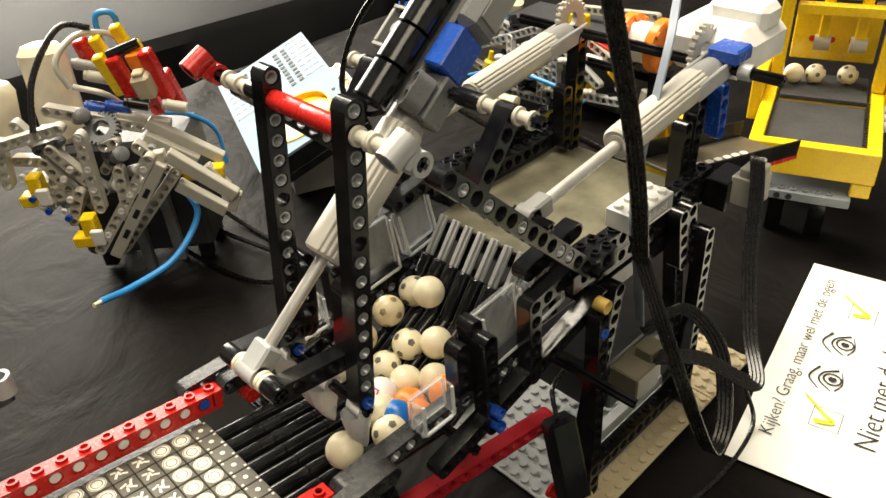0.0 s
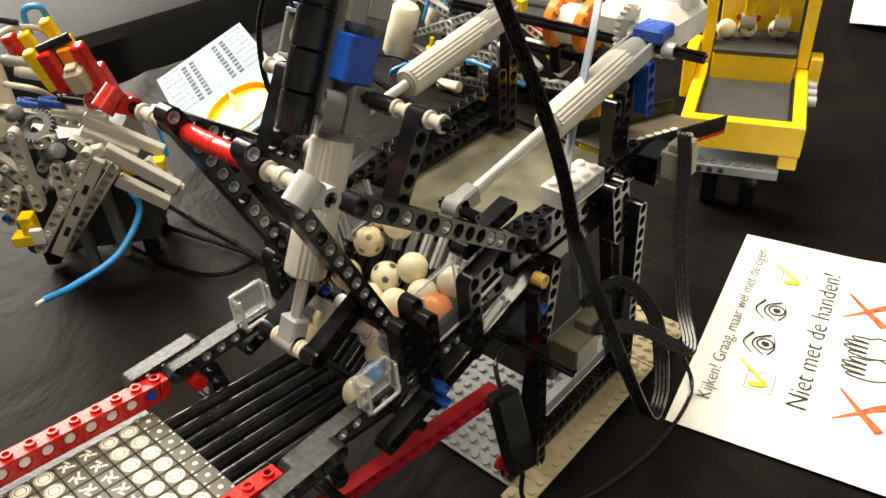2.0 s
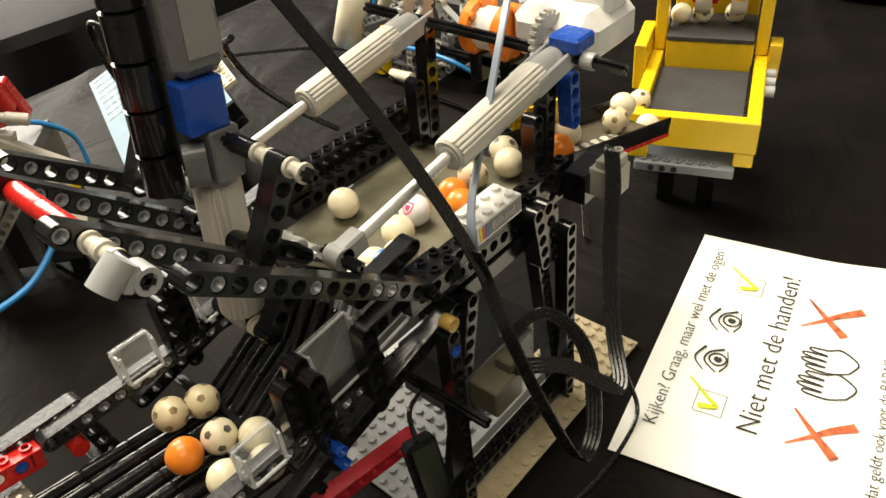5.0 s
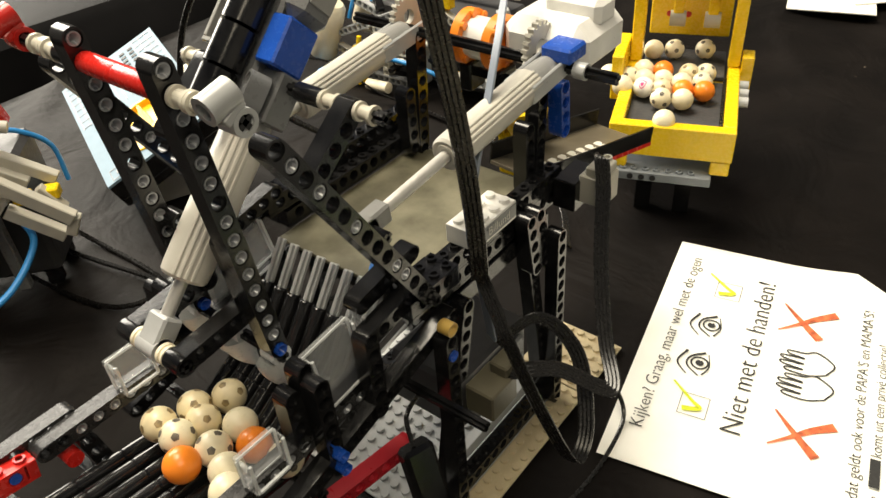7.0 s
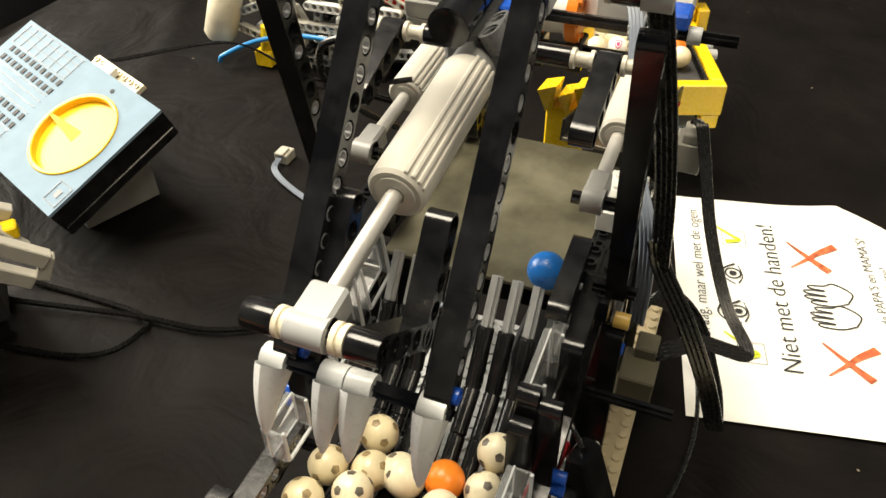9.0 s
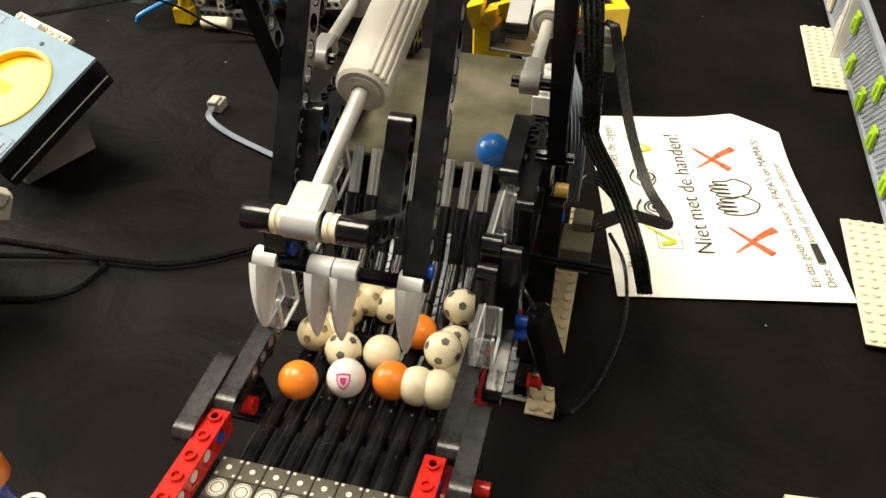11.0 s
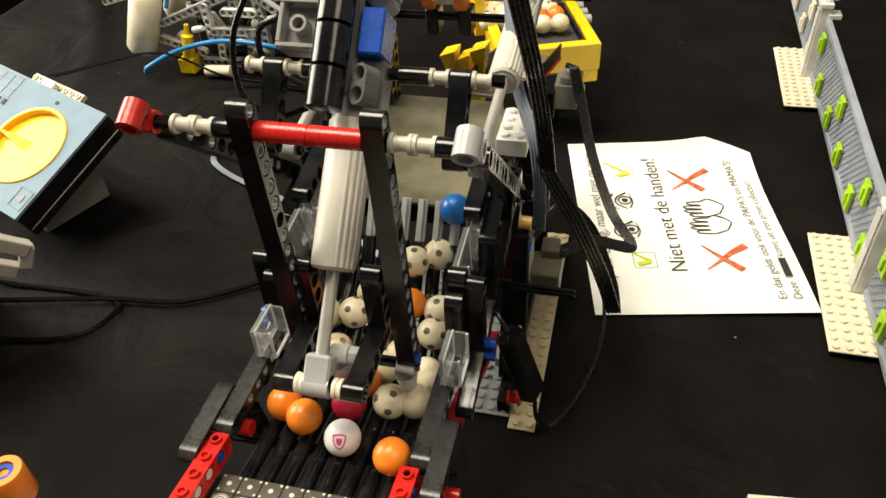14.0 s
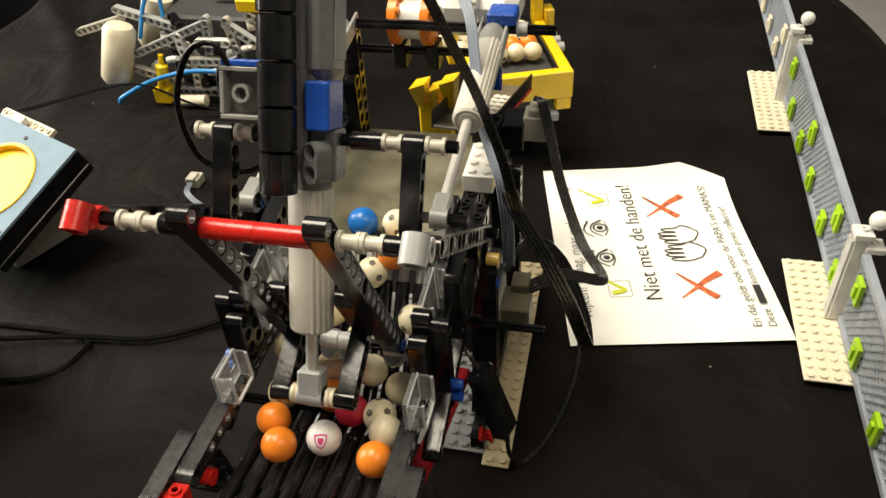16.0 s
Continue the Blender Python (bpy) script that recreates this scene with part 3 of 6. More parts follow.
beam(digger, 4, yz(0.0515, UY + 0.010, UZ - 0.016, -86), BLUE, "hanger", "blue liftarm")
bm = bmesh.new()
box(bm, 0.05, 0.066, UY - 0.005, UY + 0.010, UZ + 0.003, UZ + 0.0105, 0.0012)
part("hanger", bm, BLUE, digger)
sleeve(digger, 0.066, 0.072, UY, UZ, 0.004, LGREY)
# motor stand
axle(digger, -0.034, 0.048, 0.148, 0.186)
for x in (-0.010, 0.010):
    bm = bmesh.new()
    box(bm, x, x + 0.008, 0.142, 0.156, 0.176, 0.192, 0.001)
    part("bracket", bm, BLACK, digger)

bm = bmesh.new()
box(bm, -0.004, 0.018, 0.168, 0.182, 0.112, 0.140, 0.001)
for x0, x1, y0, h in ((-0.008, 0.002, 0.166, 0.152), (0.003, 0.011, 0.168, 0.149), (0.012, 0.022, 0.166, 0.156)):
    q = [bm.verts.new(v) for v in ((x0 + 0.004, y0, 0.138), (x1 - 0.002, y0, 0.138), (x1 - 0.002, y0 + 0.014, 0.138), (x0 + 0.004, y0 + 0.014, 0.138), (x0, y0 - 0.004, h), (x1, y0 - 0.002, h + 0.003), (x1, y0 + 0.016, h), (x0, y0 + 0.016, h - 0.003))]
    for f in ((3, 2, 1, 0), (4, 5, 6, 7), (0, 1, 5, 4), (1, 2, 6, 5), (2, 3, 7, 6), (3, 0, 4, 7)):
        bm.faces.new([q[i] for i in f])
part("yellow_bracket", bm, YELLOW, digger, "yellow brick behind the deck")

# output chute: dark slide with clear red edge and pale marks
chute = Matrix.Translation((0.030, 0.14, 0.140)) @ pose(0, 0, 0, -12, 0, -6)
bm = bmesh.new()
box(bm, -0.016, 0.022, -0.006, 0.098, -0.001, 0.001, 0.0002, chute)
part("chute", bm, mat("smoked_plastic", (0.14, 0.12, 0.085), 0.2), digger, "smoked dark chute")
for x, mm in ((-0.017, BLACK), (0.022, BLACK)):
    bm = bmesh.new()
    box(bm, x, x + 0.0012, -0.006, 0.098, -0.001, 0.011, 0.0002, chute)
    part("chute_wall", bm, mm, digger)
bm = bmesh.new()
box(bm, 0.0222, 0.0236, 0.03, 0.098, -0.001, 0.0015, 0.0002, chute)
part("chute_edge", bm, RED, digger, "translucent red edge")
for i in range(7):
    for j in range(3):
        bm = bmesh.new()
        rod(bm, chute @ Vector((0.006 + j * 0.005, 0.012 + i * 0.009, 0.0010)), chute @ Vector((0.006 + j * 0.005, 0.012 + i * 0.009, 0.0013)), 0.0028, 10)
        part("pale_mark", bm, PRINT, digger)

# ---- moving arms ----
def interp(table, t):
    """A smooth curve through (time, value) pairs."""
    for k in range(len(table) - 1):
        if table[k][0] <= t <= table[k + 1][0]:
            a, b = table[max(k - 1, 0)], table[k]
            c, d = table[k + 1], table[min(k + 2, len(table) - 1)]
            h = c[0] - b[0]
            u = (t - b[0]) / h
            mb = (c[1] - a[1]) / max(c[0] - a[0], 1e-6) * h
            mc = (d[1] - b[1]) / max(d[0] - b[0], 1e-6) * h
            return (2 * u ** 3 - 3 * u * u + 1) * b[1] + (u ** 3 - 2 * u * u + u) * mb + (3 * u * u - 2 * u ** 3) * c[1] + (u ** 3 - u * u) * mc
    return table[-1][1]


def boom_pose(t):
    return pose(0, PY, PZ, 180 - interp(BETA, t), 0, 0)


def joint(t):
    b = radians(interp(BETA, t))
    return Vector((XC, PY - RB * math.cos(b), PZ + RB * math.sin(b)))


def stick_pose(t):
    c = joint(t)
    return pose(0, c.y, c.z, interp(PHI, t), 0, 0)


# boom: the pivot axle carries two long beams, the uprights and the upper axle
boom = axle(digger, 0.0575, 0.074, 0, 0, name="boom")
axle(boom, -0.056, -0.044, 0, 0)
tagged(boom, "black lifting boom of long liftarms")
for x in (-0.050, 0.0665):
    beam(boom, 15, yz(x, 0, 0, 0), name="boom_beam")
    pins(boom, [(x, S * k, 0) for k in (3, 4, 8, 11, 13)], 0.0024, -0.0036, 0.0037)
for x, mm in ((-0.050, RED), (0.0665, LGREY)):
    bm = beam_mesh(1, 0.0078, 0.0042, 0.0022)
    bmesh.ops.translate(bm, verts=bm.verts, vec=(x, RB, 0))
    lathe(bm, [(0.0027, -0.005), (0.0045, -0.005), (0.0045, 0.005), (0.0027, 0.005), (0.0027, -0.0048)], Matrix.Translation((x, RB + 0.0085, 0)) @ pose(0, 0, 0, -18, 0, 0), 22)
    box(bm, x - 0.0036, x + 0.0036, RB + 0.003, RB + 0.006, -0.004, 0.004, 0.0004)
    part("end_connector", bm, mm, boom, "red end connector" if mm == RED else "light grey end connector")
axle(boom, -0.052, 0.07, RB, 0)
for x0, x1 in ((-0.0085, 0.0105), (0.0107, 0.0300)):
    sleeve(boom, x0, x1, RB, 0, 0.0037, RED, "crossbar")
bush(boom, -0.0395, RB, 0, 1)
bush(boom, -0.0315, RB, 0, 1)
bush(boom, 0.0390, RB, 0, 1)
bush(boom, 0.0470, RB, 0, 1)
sleeve(boom, -0.0235, -0.0165, RB, 0, 0.0035)
sleeve(boom, 0.0552, 0.0625, RB, 0, 0.0035)
QL = (0.0752, -0.0351)
axle(boom, -0.044, 0.066, *QL)
for x in (-0.029, 0.049):
    beam(boom, 5, yz(x, QL[0], QL[1], 96), name="upright")
    bush(boom, x - 0.0125, *QL, 1)
    bush(boom, x + 0.0045, *QL, 1)
for x in (0.03, -0.0105):
    sleeve(boom, x - 0.006, x + 0.007, *QL, 0.0036)
WL = (0.0395, -0.0063)
axle(boom, -0.048, -0.028, *WL)
axle(boom, 0.046, 0.066, *WL)
# stick: two long beams, lever with grey end piece, claw teeth
stick = axle(digger, -0.014, 0.036, 0, 0, name="stick")
tagged(stick, "black digging stick with pale claw teeth")
SA = math.degrees(math.atan2(-0.109, 0.034))
sd = Vector((0, 0.034, -0.109)).normalized()
for x in (-0.0125, 0.0345):
    beam(stick, 16, yz(x, -sd.y * S, -sd.z * S, SA), name="stick_beam")
    pins(stick, [(x, sd.y * S * k, sd.z * S * k) for k in range(-1, 14) if k not in (0, 5)], 0.0024, -0.0036, 0.0037)
    pins(stick, [(x + 0.001, sd.y * S * 14, sd.z * S * 14)], 0.0026, -0.0036, 0.0042, BLUE)
la = math.degrees(math.atan2(0.010, 0.034))
for x in (-0.0068, 0.0226):
    beam(stick, 5, yz(x, 0.0, -RG, la), name="lever")
    beam(stick, 5, yz(x, 0.0335, -0.094, SA + 180), name="lever_brace")
axle(stick, -0.010, 0.027, 0.0, -RG)
sleeve(stick, -0.0108, -0.0022, 0, -RG, 0.0043)
for x in (-0.0020, 0.0136):
    bm = bmesh.new()
    lathe(bm, [(0.0028, 0), (0.0043, 0.0002), (0.0043, 0.0016), (0.0036, 0.0019), (0.0036, 0.0024), (0.0043, 0.0027), (0.0043, 0.0040), (0.0028, 0.0042)], pose(x, 0, -RG, 0, 90, 0), 20)
    part("half_bush", bm, CREAM, stick, "cream half bush")
sleeve(stick, 0.0180, 0.0268, 0, -RG, 0.0043)
axle(stick, -0.018, 0.039, sd.y * S * 14.6, sd.z * S * 14.6)
for x in (-0.0160, 0.0030, 0.0115, 0.0335):
    bm = bmesh.new()
    M = pose(x, sd.y * S * 14.6, sd.z * S * 14.6, 8, 0, 0)
    lathe(bm, [(0.0028, -0.004), (0.0042, -0.004), (0.0042, 0.004), (0.0028, 0.004)], M @ pose(0, 0, 0, 0, 90, 0), 18)
    rings = []
    for k in range(9):
        u = k / 8
        h, w, d = -0.002 - 0.021 * u, 0.0045 * (1 - u) ** 0.6 + 0.0005, 0.0076 * (1 - u) ** 0.7 + 0.0005
        yo = -0.001 + 0.007 * u * u
        rings.append([bm.verts.new(M @ Vector((w * math.cos(a), yo + d * math.sin(a), h))) for a in [i * math.pi / 6 for i in range(12)]])
    for p, q in zip(rings, rings[1:]):
        for i in range(12):
            bm.faces.new((p[i], q[i], q[(i + 1) % 12], p[(i + 1) % 12]))
    bm.faces.new(rings[-1])
    part("claw", bm, TOOTH, stick, "pale grey pointed claw")

# linear actuators: the body hangs from z = 0 along -z, the rod slides out below
def actuator_body(x, long, with_motor):
    bm = bmesh.new()
    wide = 0.0092 if with_motor else 0.0080
    prof = [(0.0035, -long + 0.0006), (wide - 0.0012, -long), (wide - 0.0002, -long + 0.0012), (wide, -long + 0.004), (wide, -0.021), (wide - 0.0010, -0.0195), (wide - 0.0022, -0.0195)]
    lathe(bm, prof, None, 32)
    body = part("actuator_body", bm, PALE, digger, "pale grey ribbed linear actuator body")
    for k in range(4):
        rb = bmesh.new()
        box(rb, wide - 0.0008, wide + 0.0006, -0.0007, 0.0007, -long + 0.001, -0.020, 0.0003, pose(0, 0, 0, 0, 0, -66 + 15 * k))
        part("rib", rb, PALE, body)
    rb = bmesh.new()
    lathe(rb, [(0.0030, -long + 0.0004), (0.0030, -long - 0.0004), (wide - 0.0030, -long - 0.0004), (wide - 0.0030, -long + 0.0008)], None, 28)
    part("end_ring", rb, PALE, body)
    bm = bmesh.new()
    lathe(bm, [(wide - 0.0008, -0.020), (wide - 0.0010, -0.012), (0.0062, -0.004), (0.0045, -0.002)], None, 28)
    box(bm, -0.0070, 0.0070, -0.004, 0.004, -0.018, -0.006, 0.0015)
    part("actuator_head", bm, MGREY, body, "grey actuator gear head")
    return body


def actuator_rod(long, parent, w=0.0054, end=LGREY):
    """The rod's origin is at its lower end; it runs up along z."""
    bm = bmesh.new()
    rod(bm, (0, 0, 0.006), (0, 0, long), 0.0026, 16)
    r = part("actuator_rod", bm, CHROME, parent, "bright steel actuator rod")
    bm = bmesh.new()
    box(bm, -w, w, -0.0044, 0.0044, -0.001, 0.0125, 0.001)
    lathe(bm, [(0.0026, -w), (0.0047, -w), (0.0047, w), (0.0026, w)], pose(0, 0, 0, 0, 90, 0), 18)
    part("rod_end", bm, end, r, "grey rod end")
    return r


mid_body = actuator_body(0, 0.080, True)
mid_rod = actuator_rod(0.075, digger)
# motor stack above the middle actuator
for k in range(5):
    bm = bmesh.new()
    z = k * 0.0165 - 0.020
    lathe(bm, [(0.0058, z), (0.0072, z + 0.0005), (0.0072, z + 0.0155), (0.0058, z + 0.0162)], pose(-0.0065, -0.0165, 0), 24)
    part("black_tube", bm, BLACK, mid_body, "glossy black tube connector")
bm = bmesh.new()
box(bm, 0.0022, 0.0120, -0.0125, 0.0035, 0.004, 0.0225, 0.0008)
part("blue_brick", bm, BLUE, mid_body, "bright blue brick")
bm = bmesh.new()
box(bm, -0.012, 0.0015, -0.0092, 0.007, -0.012, 0.066, 0.0015)
box(bm, 0.0016, 0.0122, -0.0122, 0.008, 0.0228, 0.066, 0.004)
box(bm, -0.0120, 0.0120, -0.012, 0.007, 0.0662, 0.080, 0.002)
for i in range(3):
    for j in range(2):
        lathe(bm, [(0.0024, 0), (0.0024, 0.0016), (0.0020, 0.0018)], pose(-0.008 + i * S, -0.012, 0.0700 + j * 0.0065, 90, 0, 0), 12)
part("upper_motor", bm, DGREY, mid_body, "dark grey motor body")
bm = bmesh.new()
box(bm, 0.0123, 0.0129, -0.008, 0.004, 0.030, 0.062, 0.0003)
part("motor_plate", bm, MGREY, mid_body)
bm = beam_mesh(2, 0.0078, 0.0042)
bmesh.ops.transform(bm, matrix=pose(0.0065, -0.010, -0.012, 90, 0, 62), verts=bm.verts)
box(bm, 0.0018, 0.0125, -0.006, 0.006, -0.016, 0.004, 0.0008)
part("motor_mount", bm, DGREY, mid_body)
bm = bmesh.new()
box(bm, -0.034, -0.0140, -0.002, 0.006, 0.006, 0.026, 0.0005)
for x0, x1, z0, z1 in ((-0.034, -0.0140, 0.0060, 0.0078), (-0.034, -0.0140, 0.0242, 0.0260), (-0.034, -0.0322, 0.0080, 0.0240), (-0.0158, -0.0140, 0.0080, 0.0240)):
    box(bm, x0, x1, -0.0085, -0.0021, z0, z1, 0.0003)
lathe(bm, [(0.0024, 0.006), (0.0036, 0.006), (0.0036, 0), (0.0024, 0), (0.0024, 0.0058)], pose(-0.0255, -0.0080, 0.016, -90, 0, 0), 18)
part("side_plug", bm, MGREY, mid_body, "grey hollow brick with a round socket")
bm = bmesh.new()
box(bm, -0.0335, -0.0145, -0.0080, 0.0055, 0.0262, 0.0285, 0.0004)
part("blue_plate", bm, BLUE, mid_body)

part("lead", sweep([(-0.030, -0.006, 0.024), (-0.034, -0.012, 0.034), (-0.046, -0.010, 0.030), (-0.056, -0.002, 0.010), (-0.052, 0.006, -0.012), (-0.036, 0.010, -0.018), (-0.024, 0.010, -0.014)], ribbon(0.0026, 0.0006)), CABLE, mid_body, "thin black lead")

side = {}
for x in (0.0535, -0.0345):
    b = actuator_body(x, 0.082, False)
    for s in (-1, 1):
        bm = bmesh.new()
        box(bm, s * 0.0072 - 0.0008, s * 0.0072 + 0.0008, -0.0045, 0.0045, -0.028, 0.005, 0.0006)
        part("fork", bm, LGREY, b, "grey fork arm")
    side[x] = (b, actuator_rod(0.070, digger, 0.0038, MGREY))


def toward(a, b):
    """A frame at a whose -z axis points to b, its x axis staying across."""
    d = Vector(b) - Vector(a)
    return pose(*a, math.degrees(math.atan2(d.y, -d.z)), 0, 0)

# ---- tiled feeding ramp ----
RP = 0.0091
ramp = thing("ball_ramp", "red-edged ball ramp paved with printed grey tiles", "toy ramp", m=Matrix.Translation((0.0055, -0.1275, 0.1075)) @ pose(0, 0, 0, -7.5, 0, 0))
bm = bmesh.new()
box(bm, -0.046, 0.046, -0.44, 0.0, -0.0085, -0.0035, 0.0004)
part("ramp_base", bm, BLACK, ramp)
for x in (-0.0415, 0.0405):
    sbrick(ramp, 16, Matrix.Translation((x, -0.0035 - 15 * RP + 0.009, 0.0115)), RED, "red_beam", "red studded beam", RP)
    bm = bmesh.new()
    rod(bm, (x + 0.0032, 0.001, 0.0077), (x + 0.0042, 0.001, 0.0077), 0.0024, 12)
    part("pin", bm, BLUE, ramp)
    for k in range(1, 13):
        bm = bmesh.new()
        rod(bm, (x - 0.003, 0.001 - RP * k, 0.0077), (x + 0.0035, 0.001 - RP * k, 0.0077), 0.0023, 10)
        part("pin", bm, WHITE, ramp)


def tile_mesh():
    bm = bmesh.new()
    w = RP * 0.485
    box(bm, -w, w, -w, w, -0.003, 0.0, 0.00035)
    return bm


def dial_mesh():
    bm = bmesh.new()
    for r0, r1, z in ((0.0, 0.0020, 0.00012), (0.0024, 0.0032, 0.00012), (0.0035, 0.0038, 0.00012)):
        k = 20
        o = [bm.verts.new((r1 * math.cos(2 * math.pi * i / k), r1 * math.sin(2 * math.pi * i / k), z)) for i in range(k)]
        if r0 == 0:
            bm.faces.new(o)
        else:
            n = [bm.verts.new((r0 * math.cos(2 * math.pi * i / k), r0 * math.sin(2 * math.pi * i / k), z)) for i in range(k)]
            for i in range(k):
                bm.faces.new((o[i], o[(i + 1) % k], n[(i + 1) % k], n[i]))
    return bm


def cluster_mesh():
    bm = bmesh.new()
    for x, y, a, l in ((-0.0018, 0.001, 20, 0.0032), (0.0012, -0.0016, -35, 0.0030), (0.0016, 0.0018, 60, 0.0024), (-0.0012, -0.002, 80, 0.0022), (0.0002, 0.0, 10, 0.0026)):
        box(bm, -l / 2, l / 2, -0.0005, 0.0005, 0, 0.00012, 0, pose(x, y, 0, 0, 0, a))
    return bm


def lamp_mark_mesh():
    bm = bmesh.new()
    lathe(bm, [(0.0011, 0), (0.0011, 0.00012), (0.0002, 0.00013)], None, 10)
    for x, y in ((-0.0033, 0.0033), (0.0033, 0.0033), (-0.0033, -0.0033), (0.0033, -0.0033)):
        box(bm, x - 0.0005, x + 0.0005, y - 0.0005, y + 0.0005, 0, 0.0001)
    return bm


tile0 = dial0 = None
marks = {}
for j in range(13):
    for i in range(8):
        m = Matrix.Translation((-0.0005 + (i - 3.5) * RP, -0.005 - j * RP, 0.0))
        if tile0 is None:
            t = tile0 = part("tile", tile_mesh(), DARKTILE, ramp)
            t.matrix_basis = m
        else:
            t = reuse(tile0, ramp, m)
        kind = "lamp_mark" if j % 7 == 0 else ("mark" if j % 7 in (3, 4) else "dial")
        if kind not in marks:
            marks[kind] = part("printed_" + kind, {"lamp_mark": lamp_mark_mesh, "mark": cluster_mesh, "dial": dial_mesh}[kind](), PRINT, t)
        else:
            reuse(marks[kind], t, pose(0, 0, 0, 0, 0, 90 * ((i + j) % 4)))

# ---- printed sign ----
EU = Vector((-0.042, 0.206, 0)).normalized()
EV = Vector((EU.y, -EU.x, 0))
SIGN = Matrix.Translation((0.109, 0.097, 0.0012)) @ Matrix((EU, EV * -1, (0, 0, 1))).transposed().to_4x4()
# in the sign's space x runs along the lines of writing and -y down the page
sign = thing("printed_sign", "white paper notice with ticks and crosses on the cloth", "sign", m=SIGN)


def paper_lift(u, v):
    """How far the curled sheet stands off the cloth, v down the page."""
    return 0.012 * max(0.0, (u - 0.13) / 0.08) ** 2 * max(0.0, (v - 0.07) / 0.08) ** 2 + 0.0006 * math.sin(u * 40) * (v / 0.15)


def lay(ob):
    """Lets printed matter follow the curl of the sheet."""
    at = ob.matrix_basis.translation
    for v in ob.data.vertices:
        v.co.z = paper_lift(v.co.x + at.x, -v.co.y - at.y) + ZT - at.z
    return ob


def paper_mesh():
    bm = bmesh.new()
    n = 24
    rows = []
    for j in range(n + 1):
        v = 0.150 * j / n
        row = []
        for i in range(n + 1):
            u = 0.212 * i / n
            lim = 0.212 - max(0.0, v - 0.118) * 0.9
            u = u * lim / 0.212
            lift = paper_lift(u, v)
            row.append(bm.verts.new((u, -v, lift)))
        rows.append(row)
    for a, b in zip(rows, rows[1:]):
        for i in range(n):
            bm.faces.new((a[i], b[i], b[i + 1], a[i + 1]))
    r = bmesh.ops.extrude_face_region(bm, geom=list(bm.faces))
    bmesh.ops.translate(bm, verts=[v for v in r["geom"] if isinstance(v, bmesh.types.BMVert)], vec=(0, 0, 0.0002))
    bmesh.ops.recalc_face_normals(bm, faces=bm.faces)
    return bm


part("sheet", paper_mesh(), PAPER, sign)
ZT = 0.0009


def flat(points, name, material, z=ZT):
    bm = bmesh.new()
    bm.faces.new([bm.verts.new((x, y, z + paper_lift(x, -y))) for x, y in points])
    bmesh.ops.recalc_face_normals(bm, faces=bm.faces)
    return part(name, bm, material, sign)


def stroke(points, w0, w1, name, material, z=ZT):
    """A brush stroke of changing width along a smooth line."""
    C = spline([(x, y, 0) for x, y in points], 8)
    bm = bmesh.new()
    L, R = [], []
    for i, p in enumerate(C):
        d = (C[min(i + 1, len(C) - 1)] - C[max(i - 1, 0)]).normalized()
        n = Vector((-d.y, d.x, 0))
        w = w0 + (w1 - w0) * i / (len(C) - 1)
        L.append(bm.verts.new((p.x + n.x * w, p.y + n.y * w, z + paper_lift(p.x + n.x * w, -p.y - n.y * w))))
        R.append(bm.verts.new((p.x - n.x * w, p.y - n.y * w, z + paper_lift(p.x - n.x * w, -p.y + n.y * w))))
    for i in range(len(C) - 1):
        bm.faces.new((L[i], R[i], R[i + 1], L[i + 1]))
    for f in bm.faces:
        f.normal_update()
        if f.normal.z < 0:
            f.normal_flip()
    return part(name, bm, material, sign)


lay(text("Kijken? Graag, maar wel met de ogen", 0.0112, INK, sign, pose(0.026, -0.0185, ZT)))
lay(text("Niet met de handen!", 0.0172, INK, sign, pose(0.041, -0.0705, ZT)))
lay(text("En dat geldt ook voor de PAPA'S en MAMA'S!", 0.0088, INK, sign, pose(0.012, -0.1315, ZT + 0.0016)))
lay(text("Deze", 0.0082, INK, sign, pose(0.012, -0.1415, ZT + 0.0008)))
flat([(0.0335, -0.141), (0.053, -0.141), (0.053, -0.1358), (0.0335, -0.1358)], "printed_bar", INK, ZT + 0.0012)
lay(text("komt uit een privé collectie!", 0.0082, INK, sign, pose(0.0555, -0.1415, ZT + 0.003)))
for u0 in (0.046, 0.157):
    for p, q in (((u0, -0.034), (u0 + 0.017, -0.034)), ((u0 + 0.017, -0.034), (u0 + 0.017, -0.050)), ((u0 + 0.017, -0.050), (u0, -0.050)), ((u0, -0.050), (u0, -0.034))):
        stroke([p, q], 0.0002, 0.0002, "box_line", INK)
    stroke([(u0 + 0.004, -0.036), (u0 + 0.007, -0.0455), (u0 + 0.012, -0.040), (u0 + 0.024, -0.027)], 0.0019, 0.0006, "tick", LIMEINK, ZT + 0.0003)
